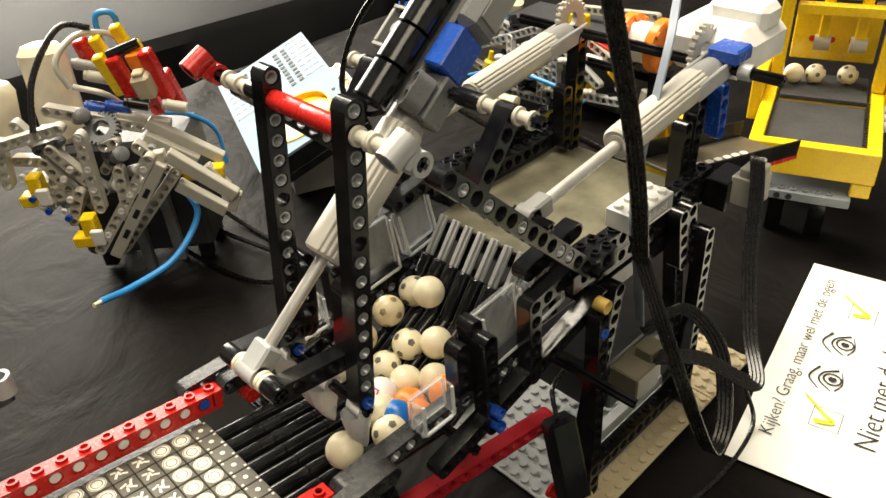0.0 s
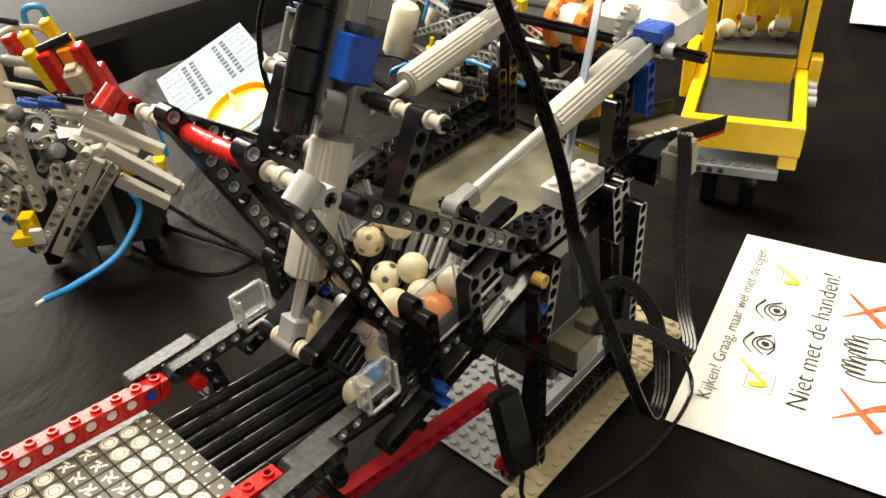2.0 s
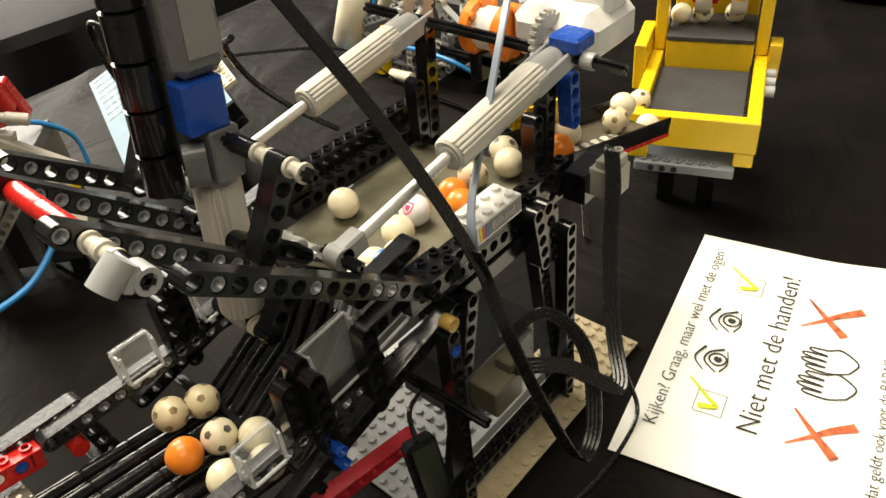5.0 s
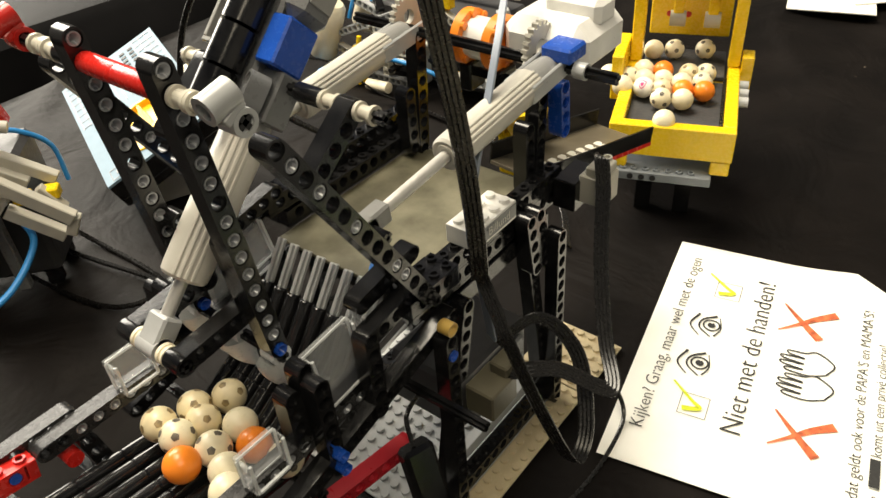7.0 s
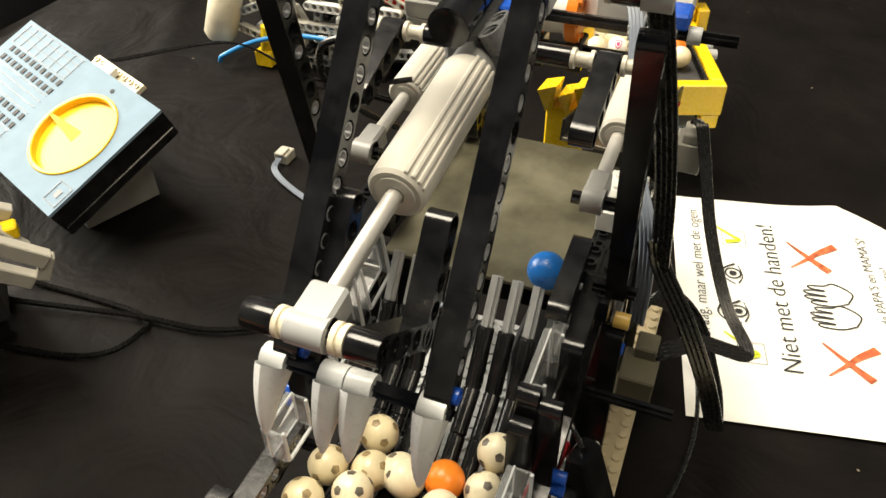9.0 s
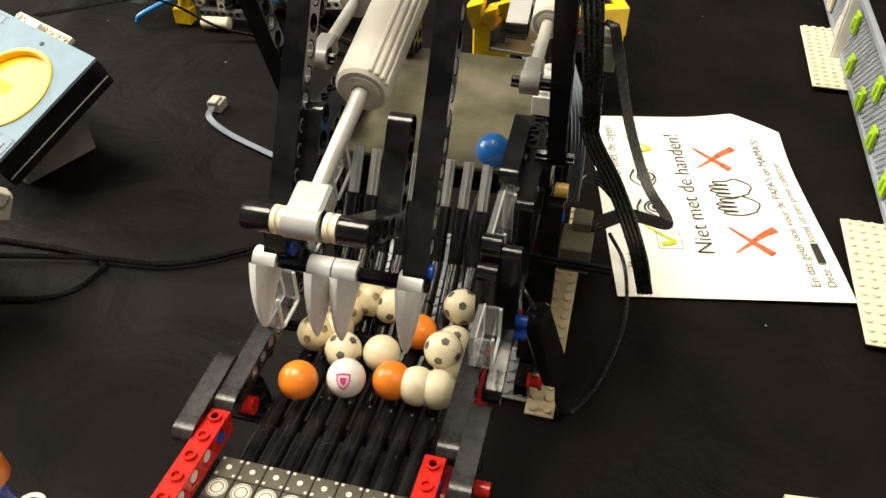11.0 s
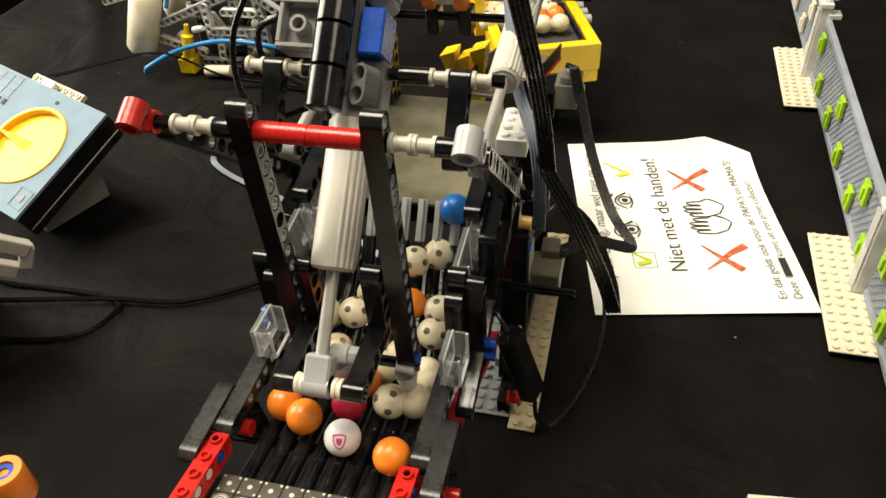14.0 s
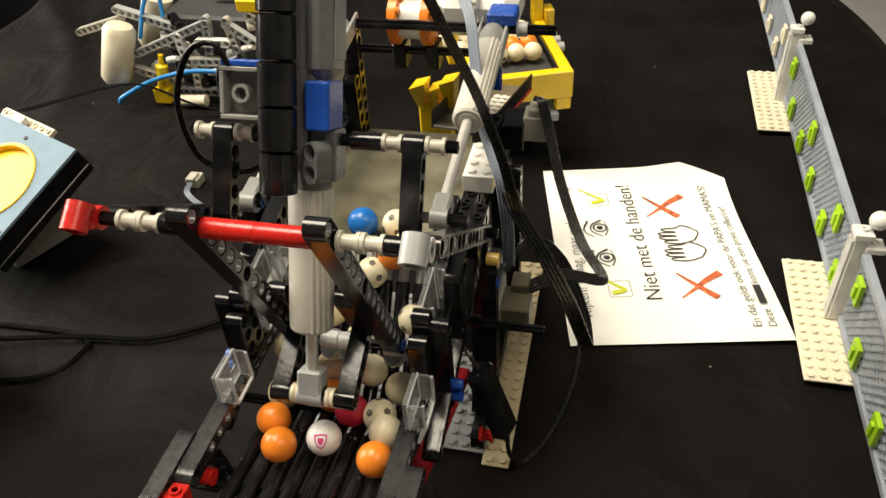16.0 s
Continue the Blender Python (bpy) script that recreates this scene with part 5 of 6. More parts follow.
for a, b, r in (((-0.375, -0.050, 0.105), (-0.385, -0.044, 0.182), 0.017), (ENG @ Vector((-0.036, -0.100, 0.162)), ENG @ Vector((-0.030, -0.106, 0.115)), 0.0135)):
    bm = bmesh.new()
    L = (Vector(b) - Vector(a)).length
    lathe(bm, [(r * 0.3, 0), (r * 0.75, 0.002), (r, 0.008), (r, L - 0.008), (r * 0.75, L - 0.002), (r * 0.3, L)], along(a, b), 28)
    part("air_tank", bm, CREAM, eng, "cream white air tank")
for pts, r, mm in (([(-0.325, -0.084, 0.142), (-0.34, -0.068, 0.172), (-0.35, -0.038, 0.197), (-0.345, -0.018, 0.193)], 0.0022, CABLE), ([(-0.335, -0.048, 0.160), (-0.34, -0.05, 0.178), (-0.345, -0.03, 0.190), (-0.345, -0.008, 0.186), (-0.34, 0.0, 0.176)], 0.0022, OGREY), ([(-0.34, -0.044, 0.158), (-0.325, -0.03, 0.152), (-0.33, -0.018, 0.138)], 0.0022, OGREY), ([(-0.35, -0.012, 0.18), (-0.35, -0.010, 0.198), (-0.345, 0.0, 0.198), (-0.345, 0.002, 0.182)], 0.0022, TUBEBLUE), ([(-0.335, 0.010, 0.120), (-0.33, 0.03, 0.112), (-0.325, 0.046, 0.094), (-0.32, 0.046, 0.066)], 0.0019, TUBEBLUE)):
    part("hose", sweep(pts, disc(r)), mm, eng)
part("blue_hose", sweep([(-0.278, -0.010, 0.078), (-0.262, -0.014, 0.066), (-0.246, -0.045, 0.052), (-0.240, -0.08, 0.05), (-0.232, -0.105, 0.056)], disc(0.0024)), TUBEBLUE, eng, "light blue hose with a cut end")
bm = bmesh.new()
rod(bm, (-0.232, -0.105, 0.056), (-0.229, -0.1105, 0.0575), 0.0014, 10)
part("hose_tip", bm, CREAM, eng)

# ---- second pneumatic engine ----
en2 = thing("pneumatic_engine", "grey and yellow brick-built engine with a white air tank", "toy machine")
YB = 0.40
bm = bmesh.new()
lathe(bm, [(0.006, 0), (0.013, 0.002), (0.0165, 0.007), (0.0165, 0.060), (0.013, 0.065), (0.006, 0.067)], along((-0.403, YB - 0.01, 0.017), (-0.383, YB, 0.082)), 28)
part("air_tank", bm, CREAM, en2, "cream white air tank")
bm = bmesh.new()
lathe(bm, [(0.006, 0), (0.013, 0.002), (0.016, 0.007), (0.016, 0.060), (0.006, 0.064)], along((-0.385, YB + 0.045, 0.035), (-0.36, YB + 0.05, 0.1)), 28)
part("air_tank", bm, CREAM, en2)


def xbeam(parent, a, b, y, material, name="beam"):
    """A beam from a to b in (x, z), its holes facing the camera's side."""
    d = math.hypot(b[0] - a[0], b[1] - a[1])
    n = max(2, round(d / S) + 1)
    ang = math.degrees(math.atan2(b[1] - a[1], b[0] - a[0]))
    return beam(parent, n, pose(a[0], y, a[1], 0, -ang, 0) @ pose(0, 0, 0, 0, 0, -90), material, name)


for a, b, y in (((-0.373, 0.048), (-0.284, 0.085), YB), ((-0.263, 0.084), (-0.205, 0.045), YB), ((-0.285, 0.088), (-0.29, 0.05), YB + 0.002), ((-0.262, 0.088), (-0.255, 0.05), YB), ((-0.312, 0.044), (-0.262, 0.046), YB - 0.004), ((-0.306, 0.042), (-0.309, 0.008), YB - 0.004), ((-0.272, 0.042), (-0.275, 0.01), YB - 0.004), ((-0.38, 0.03), (-0.33, 0.016), YB), ((-0.45, 0.06), (-0.40, 0.075), YB + 0.02), ((-0.34, 0.02), (-0.2, 0.022), YB + 0.03), ((-0.30, 0.09), (-0.18, 0.10), YB + 0.06)):
    xbeam(en2, a, b, y, (OGREY, LGREY)[(int(a[0] * 1000)) % 2])
for k in range(12):
    bm = beam_mesh(2 + k % 2, 0.0078, 0.0039)
    bmesh.ops.transform(bm, matrix=pose(-0.36 + 0.017 * k, YB + 0.005 + 0.004 * (k % 3), 0.03 + 0.012 * ((k * 7) % 5), 20 * k, 0, 30 * k), verts=bm.verts)
    part("connector", bm, (LGREY, WHITE, BLACK, OGREY)[k % 4], en2)
for a, b, y, mm in (((-0.395, 0.088), (-0.330, 0.070), YB + 0.018, LGREY), ((-0.330, 0.060), (-0.300, 0.030), YB + 0.004, OGREY), ((-0.318, 0.070), (-0.318, 0.034), YB - 0.002, WHITE), ((-0.296, 0.066), (-0.262, 0.066), YB - 0.004, WHITE), ((-0.256, 0.060), (-0.256, 0.020), YB - 0.002, LGREY), ((-0.240, 0.090), (-0.180, 0.060), YB + 0.010, OGREY), ((-0.236, 0.024), (-0.176, 0.030), YB + 0.004, LGREY), ((-0.330, 0.010), (-0.270, 0.012), YB - 0.006, DGREY), ((-0.420, 0.040), (-0.404, 0.070), YB + 0.012, LGREY)):
    xbeam(en2, a, b, y, mm)
for x, z, L in ((-0.325, 0.052, 0.05), (-0.300, 0.022, 0.06), (-0.276, 0.058, 0.045), (-0.236, 0.048, 0.07)):
    bm = bmesh.new()
    rod(bm, (x, YB - 0.010, z), (x, YB - 0.010 + L, z), 0.0026, 12)
    rod(bm, (x, YB - 0.006, z), (x, YB + 0.002, z), 0.0042, 14)
    part("axle", bm, BLACK, en2)
for x, z in ((-0.334, 0.046), (-0.290, 0.034), (-0.268, 0.026), (-0.246, 0.062), (-0.214, 0.036)):
    bm = bmesh.new()
    lathe(bm, [(0.0016, 0), (0.0034, 0.0002), (0.0036, 0.010), (0.0026, 0.011), (0.0026, 0.016)], along((x, YB - 0.008, z), (x + 0.012, YB - 0.012, z + 0.004)), 14)
    part("hose_joint", bm, (WHITE, OGREY)[x > -0.28], en2)
bm = bmesh.new()
lathe(bm, [(0.003, 0), (0.006, 0.002), (0.0065, 0.034), (0.003, 0.036), (0.0025, 0.046)], along((-0.348, YB - 0.012, 0.006), (-0.342, YB - 0.008, 0.05)), 18)
box(bm, -0.357, -0.339, YB - 0.019, YB - 0.004, 0.0, 0.016, 0.001)
part("yellow_pump", bm, YELLOW, en2, "yellow pump cylinder")
bm = bmesh.new()
lathe(bm, [(0.002, 0), (0.006, 0.001), (0.006, 0.03), (0.002, 0.031)], along((-0.325, YB - 0.02, 0.006), (-0.293, YB - 0.02, 0.008)), 16)
part("brass_cylinder", bm, CREAM, en2)
part("blue_hose", sweep([(-0.392, YB - 0.03, 0.004), (-0.385, YB - 0.03, 0.012), (-0.35, YB - 0.02, 0.028), (-0.30, YB - 0.018, 0.040), (-0.25, YB - 0.01, 0.034), (-0.22, YB, 0.02)], disc(0.0024)), TUBEBLUE, en2, "light blue hose")
part("blue_hose", sweep([(-0.372, YB + 0.01, 0.06), (-0.362, YB + 0.02, 0.095), (-0.350, YB + 0.03, 0.11), (-0.345, YB + 0.02, 0.07)], disc(0.0022)), TUBEBLUE, en2)
bm = bmesh.new()
box(bm, -0.35, -0.19, YB + 0.02, YB + 0.085, 0.006, 0.082, 0.003)
part("core", bm, mat("dark_engine_core", (0.05, 0.05, 0.052), 0.4), en2)
for x in (-0.34, -0.2):
    bm = bmesh.new()
    box(bm, x - 0.004, x + 0.004, YB + 0.03, YB + 0.07, 0, 0.01)
    part("foot", bm, BLACK, en2)
for k, (x, z, mm) in enumerate(((-0.24, 0.10, YELLOW), (-0.21, 0.075, RED), (-0.19, 0.05, YELLOW), (-0.17, 0.09, LGREY), (-0.16, 0.03, OGREY), (-0.225, 0.03, YELLOW))):
    bm = bmesh.new()
    box(bm, -0.012, 0.012, -0.005, 0.005, -0.006, 0.006, 0.001, pose(x, YB + 0.012 + 0.002 * k, z, 0, 25 * k, 15 * k))
    part("block", bm, mm, en2)

# ---- yellow hopper ----
HOP = Matrix.Translation((0.088, 0.318, 0)) @ pose(0, 0, 0, 0, 0, 20)
hop = thing("yellow_hopper", "yellow brick-built ball hopper with a dark ribbed floor", "toy machine", m=HOP)
HW = 0.086
for name, b in (("front_wall", (-HW, 0, 0, 0.009, 0.069, 0.093)), ("side_wall", (-0.009, 0, 0.0092, 0.125, 0.075, 0.093)), ("side_wall", (-HW, -HW + 0.009, 0.0092, 0.125, 0.075, 0.093)), ("corner_leg", (-0.014, -0.001, 0.0005, 0.0085, 0.058, 0.0688)), ("corner_leg", (-HW + 0.001, -HW + 0.014, 0.0005, 0.0085, 0.058, 0.0688)), ("tower_post", (-0.010, -0.001, 0.106, 0.120, 0.0935, 0.26)), ("tower_post", (-HW + 0.001, -HW + 0.010, 0.106, 0.120, 0.0935, 0.26)), ("side_block", (0.0, 0.009, 0.102, 0.118, 0.076, 0.104)), ("side_block", (-HW - 0.009, -HW, 0.07, 0.118, 0.076, 0.112)), ("back_wall", (-HW + 0.011, -0.011, 0.15, 0.156, 0.10, 0.145)), ("cross_bar", (-HW + 0.012, -0.012, 0.109, 0.118, 0.150, 0.158))):
    bm = bmesh.new()
    box(bm, *b, 0.0008)
    part(name, bm, YELLOW, hop)
bm = bmesh.new()
box(bm, -HW + 0.0092, -0.0092, 0.0094, 0.097, 0.080, 0.084, 0.0005)
part("belt", bm, RIB, hop, "dark ribbed belt floor")
for k in range(18):
    bm = bmesh.new()
    box(bm, -0.0118, -0.0093, 0.011 + 0.0047 * k, 0.0135 + 0.0047 * k, 0.0842, 0.0905, 0.0003)
    part("chain_link", bm, BLACK, hop)
bm = bmesh.new()
box(bm, -HW + 0.0110, -0.0110, 0.0985, 0.104, 0.082, 0.1045, 0.0008)
stage = part("lift_stage", bm, YELLOW, hop, "yellow lifting stage with a black belt edge")
bm = bmesh.new()
box(bm, -HW + 0.0112, -0.0112, 0.0980, 0.148, 0.1047, 0.1087, 0.0006)
part("upper_belt", bm, RIB, stage)
bm = bmesh.new()
box(bm, -HW + 0.006, -0.012, -0.004, 0.11, 0.050, 0.0575, 0.0008)
for i in range(7):
    stud(bm, -HW + 0.012 + i * S, 0.0, 0.0575, True)
part("grey_base", bm, mat("medium_grey_brick", (0.20, 0.22, 0.24), 0.35), hop, "medium grey studded base brick")
for k in range(3):
    bm = bmesh.new()
    rod(bm, (-HW + 0.018 + k * S, -0.0048, 0.0535), (-HW + 0.018 + k * S, -0.0035, 0.0535), 0.0022, 12)
    part("hole", bm, SOCKET, hop)
for x in (-0.06, -0.03):
    for y in (0.04, 0.1):
        bm = bmesh.new()
        box(bm, x - 0.006, x + 0.006, y - 0.006, y + 0.006, 0.0, 0.0498, 0.0005)
        part("pillar", bm, BLACK, hop)
for x in (-0.052, -0.026):
    bm = bmesh.new()
    box(bm, x - 0.004, x + 0.004, 0.118, 0.124, 0.125, 0.22, 0.001)
    part("lift_arm", bm, YELLOW, hop)
    bm = bmesh.new()
    rod(bm, (x - 0.006, 0.121, 0.125), (x + 0.006, 0.121, 0.125), 0.006, 16)
    part("roller", bm, OGREY, hop)
for x in (-0.06, -0.045, -0.03):
    bm = bmesh.new()
    rod(bm, (x, 0.1495, 0.118), (x, 0.1485, 0.118), 0.0024, 12)
    part("red_pin", bm, RED, hop)
bm = bmesh.new()
box(bm, -0.068, -0.02, 0.125, 0.145, 0.158, 0.172, 0.001)
part("grey_block", bm, LGREY, hop)
bm = bmesh.new()
box(bm, -0.075, -0.012, 0.12, 0.15, 0.176, 0.20, 0.003)
part("red_tray", bm, RED, hop, "red tray holding balls")
for k in range(3):
    part("clear_hose", sweep([(-0.02, 0.125, 0.15 + 0.006 * k), (0.02, 0.12, 0.155 + 0.008 * k), (0.055, 0.135, 0.18 + 0.01 * k), (0.07, 0.17, 0.23)], disc(0.0026)), OGREY, hop, "milky clear hose")
for k in range(3):
    bm = bmesh.new()
    rod(bm, (0.0, 0.06 + 0.014 * k, 0.087), (0.007, 0.06 + 0.014 * k, 0.087), 0.004, 14)
    part("grey_pin", bm, LGREY, hop)

# ---- fences ----
PLATE = (0.78, 0.72, 0.55)
TANP = mat("cream_tan_plate", PLATE, 0.35, spread=0.05)
LATT = mat("blue_grey_lattice", (0.30, 0.33, 0.38), 0.4)


def fence(y0, y1, first):
    f = thing("fence", "grey lattice fence with lime green leaves between white posts", "toy fence", "fences along the table edge")
    bm = bmesh.new()
    X = 0.286
    n = int((y1 - y0) / S)
    for z in (0.004, 0.058):
        box(bm, X - 0.0025, X + 0.0025, y0, y1, z, z + 0.005, 0.0004)
    part("rail", bm, LATT, f)
    bm = bmesh.new()
    L = y1 - y0
    for k in range(int(L / 0.0070) + 10):
        for s in (-1, 1):
            a = Vector((X, y0 + 0.0070 * k - (0.05 if s > 0 else 0.0), 0.008))
            b = a + Vector((0, s * 0.051, 0.051)) if s > 0 else a + Vector((0, -0.051, 0.051))
            pa, pb = a.copy(), b.copy()
            lo, hi = (pa, pb) if pa.y < pb.y else (pb, pa)
            if lo.y > y1 or hi.y < y0:
                continue
            if lo.y < y0:
                lo = lo.lerp(hi, (y0 - lo.y) / (hi.y - lo.y))
            if hi.y > y1:
                hi = lo.lerp(hi, (y1 - lo.y) / (hi.y - lo.y))
            if (hi - lo).length > 0.003:
                box(bm, -0.0008, 0.0008, -0.0006, 0.0006, 0, (hi - lo).length, 0, along(lo, hi))
    lat = part("lattice", bm, LATT, f, "blue-grey diagonal lattice")
    tagged(lat, kind="stuff")
    random.seed(int(y0 * 1000) + 5)
    for k in range(10):
        y, z, s = y0 + L * (k + 0.6) / 10.2, 0.020 + 0.026 * (k % 2), 1 if k % 4 == 3 else -1
        bm = bmesh.new()
        box(bm, X + s * 0.0035 - 0.0015, X + s * 0.0035 + 0.0015, y - 0.0060, y + 0.0060, z - 0.0088, z + 0.0088, 0.0004)
        box(bm, X + s * 0.0058 - 0.001, X + s * 0.0058 + 0.001, y - 0.0022, y + 0.0022, z - 0.005, z + 0.005, 0.0004)
        part("leaf", bm, first, f, "lime green leaf plate" if first == LIME else "tan leaf plate")
    return f


def fence_post(y):
    p = thing("fence_post", "white fluted post with a ball top on a tan plate", "toy post", "fence posts", Matrix.Translation((0.282, y, 0)))
    bm = bmesh.new()
    box(bm, -0.0045, 0.0045, -0.0045, 0.0045, 0.0022, 0.072, 0.0008)
    for k in range(4):
        box(bm, -0.0062, -0.0046, -0.004 + 0.0024 * k, -0.0028 + 0.0024 * k, 0.004, 0.07, 0.0003)
    part("shaft", bm, WHITE, p)
    for dx, dz in ((0.0, 0.072), (0.009, 0.062)):
        bm = bmesh.new()
        box(bm, dx - 0.0058, dx + 0.0058, -0.0062, 0.0062, dz, dz + 0.0045, 0.0005)
        stud(bm, dx, 0, dz + 0.0045, True)
        part("cap", bm, WHITE, p)
    bm = bmesh.new()
    bmesh.ops.create_uvsphere(bm, u_segments=20, v_segments=12, radius=0.0062)
    bmesh.ops.translate(bm, verts=bm.verts, vec=(0.007, 0.0, 0.0845))
    part("ball_top", bm, WHITE, p)
    pl = part("plate", plate_mesh(8, 15), TANP, p, "cream tan studded plate")
    pl.matrix_basis = pose(-0.026, -0.062, 0.0004)
    return p


POSTS = (-0.155, 0.154, 0.463, 0.77)
for y in POSTS[:3]:
    fence_post(y)
for (a, b), mm in zip(zip(POSTS, POSTS[1:]), (LIME, LIME, CREAM)):
    fence(a + 0.006, b - 0.006, mm)
low = thing("tan_plate", "flat tan plate lying on the cloth edge", "toy plate", m=pose(0.208, -0.118, 0.0, 0, 0, 6))
bm = bmesh.new()
box(bm, 0, 0.10, 0, 0.09, 0, 0.0096, 0.0004)
part("plate", bm, TANP, low)

# ---- orange lever beside the ramp ----
orange = thing("orange_lever", "orange arm with a blue pin beside the ramp", "toy lever")
OX, OY, OZ = -0.0455, -0.191, 0.193
arm = Matrix.Translation((OX, OY, OZ)) @ pose(0, 0, 0, 0, 0, 118)
bm = bmesh.new()
lathe(bm, [(0.0030, -0.006), (0.0052, -0.006), (0.0055, -0.0055), (0.0055, 0.0055), (0.0052, 0.006), (0.0032, 0.006), (0.0032, 0.0045)], arm, 26)
box(bm, -0.0036, 0.0036, 0.0045, 0.06, -0.0058, 0.0058, 0.0012, arm)
part("arm", bm, ORANGE, orange)
bm = bmesh.new()
lathe(bm, [(0.0029, -0.03), (0.0029, 0.0052), (0.0015, 0.0052), (0.0015, -0.002)], arm, 18)
part("pin", bm, BLUE, orange)
bm = bmesh.new()
lathe(bm, [(0.0028, -0.004), (0.0042, -0.004), (0.0042, 0.004), (0.0028, 0.004), (0.0028, -0.0038)], Matrix.Translation((-0.0415, -0.189, 0.168)), 22)
box(bm, -0.0022, 0.0022, -0.012, -0.0036, -0.003, 0.003, 0.0005, Matrix.Translation((-0.0415, -0.189, 0.168)) @ pose(0, 0, 0, 0, 0, -60))
part("ring", bm, LGREY, orange)
bm = bmesh.new()
box(bm, OX - 0.055, OX + 0.004, OY - 0.034, OY - 0.028, 0.158, 0.166, 0.001)
box(bm, OX - 0.004, OX + 0.004, OY - 0.034, OY + 0.004, 0.158, 0.166, 0.001)
box(bm, OX - 0.062, OX - 0.054, OY - 0.035, OY - 0.027, 0.0, 0.166, 0.001)
part("stand", bm, BLACK, orange)

# ---- balls ----
BR = 0.0079


def ball_mesh():
    bm = bmesh.new()
    bmesh.ops.create_icosphere(bm, subdivisions=4, radius=BR)
    return bm


ICO = []
_b = bmesh.new()
bmesh.ops.create_icosphere(_b, subdivisions=1, radius=1)
ICO = [v.co.normalized() for v in _b.verts]
_b.free()


def patch_mesh():
    """One dark pentagon that lies on the ball's skin, at its top."""
    bm = bmesh.new()
    c = bm.verts.new((0, 0, BR + 0.0003))
    ring = []
    for k in range(10):
        r = 0.24 if k % 2 == 0 else 0.20
        a = 2 * math.pi * k / 10
        ring.append(bm.verts.new(Vector((math.sin(r) * math.cos(a), math.sin(r) * math.sin(a), math.cos(r))) * (BR + 0.00012)))
    for k in range(10):
        bm.faces.new((c, ring[k], ring[(k + 1) % 10]))
    return bm


def logo_mesh():
    """A plain rounded shield mark."""
    bm = bmesh.new()
    def on(a, b):
        return Vector((math.sin(a), -math.cos(a) * math.cos(b), math.sin(b))).normalized() * (BR + 0.0003)
    outer = [(-0.36, 0.34), (0.0, 0.40), (0.36, 0.34), (0.34, 0.0), (0.2, -0.3), (0.0, -0.45), (-0.2, -0.3), (-0.34, 0.0)]
    o = [bm.verts.new(on(a, b)) for a, b in outer]
    n = [bm.verts.new(on(a * 0.78, b * 0.78)) for a, b in outer]
    m = [bm.verts.new(on(a * 0.45, b * 0.45)) for a, b in outer]
    for i in range(8):
        bm.faces.new((o[i], n[i], n[(i + 1) % 8], o[(i + 1) % 8]))
    bm.faces.new(m)
    return bm


BALL_ME, PATCH = {}, {}
PATCHMAT = mat("worn_black_print", (0.12, 0.105, 0.08), 0.4, spread=0.6, scale=300)
FADED = mat("faded_brown_print", (0.26, 0.19, 0.09), 0.4, spread=0.6, scale=300)
LABELS = {"w": "ivory ball with worn dark football patches", "t": "aged yellowish ball with worn football patches", "o": "plain glossy orange ball", "b": "plain glossy blue ball", "r": "plain glossy red ball", "p": "white ball with a pink shield mark", "n": "plain unmarked ivory ball"}
BMAT = {"w": BALLW, "t": BALLW2, "o": ORANGE, "b": BALLBLUE, "r": BALLRED, "p": PUREWHITE, "n": BALLW}
ball_rng = random.Random(11)


def ball(kind):
    if kind not in BALL_ME:
        ob = link("ball", ball_mesh(), BMAT[kind])
        BALL_ME[kind] = ob.data
    else:
        ob = new("ball", BALL_ME[kind])
    tagged(ob, LABELS[kind], "ball", "machine balls")
    if kind in "wt":
        for d in ICO:
            m = d.to_track_quat("Z", "Y").to_matrix().to_4x4()
            if kind not in PATCH:
                PATCH[kind] = part("patch", patch_mesh(), PATCHMAT if kind == "w" else FADED, ob)
                PATCH[kind].matrix_basis = m
            else:
                reuse(PATCH[kind], ob, m)
    if kind == "p":
        part("mark", logo_mesh(), PINK, ob)
    return ob


def floor_z(y):
    """Height of a ball's centre along the run from ramp to hopper."""
    P = [(-0.55, 0.165), (-0.128, 0.1085)] + [(y0, z0 + 0.0036) for y0, z0 in FLOOR[:3]] + [(0.018, 0.1425), (0.026, 0.1400), (0.134, 0.1400), (0.238, 0.121), (0.258, 0.086), (0.5, 0.086)]
    P = sorted(P)
    for (ya, za), (yb, zb) in zip(P, P[1:]):
        if ya <= y <= yb:
            return za + (zb - za) * (y - ya) / (yb - ya) + BR * 0.96
    return 0.1


BALLS = []


def key_ball(kind, rows, lift=()):
    """rows: (t, x, y) or (t, x, y, z); the ball turns as it rolls."""
    ob = ball(kind)
    spin = ball_rng.uniform(0, 360)
    tilt = ball_rng.uniform(-60, 60)
    out, last = [], None
    ang = spin
    for r in rows:
        t, x, y = r[:3]
        z = r[3] if len(r) > 3 else floor_z(y)
        if last is not None:
            ang -= max(-80, min(80, math.degrees((y - last) / BR)))
        last = y
        out.append((t, (x, y, z), (ang, 0 if kind == "p" else tilt, 0)))
    if kind == "p":
        out = [(t, p, (-42, 0, 12)) for t, p, a in out]
    BALLS.append((ob, out))


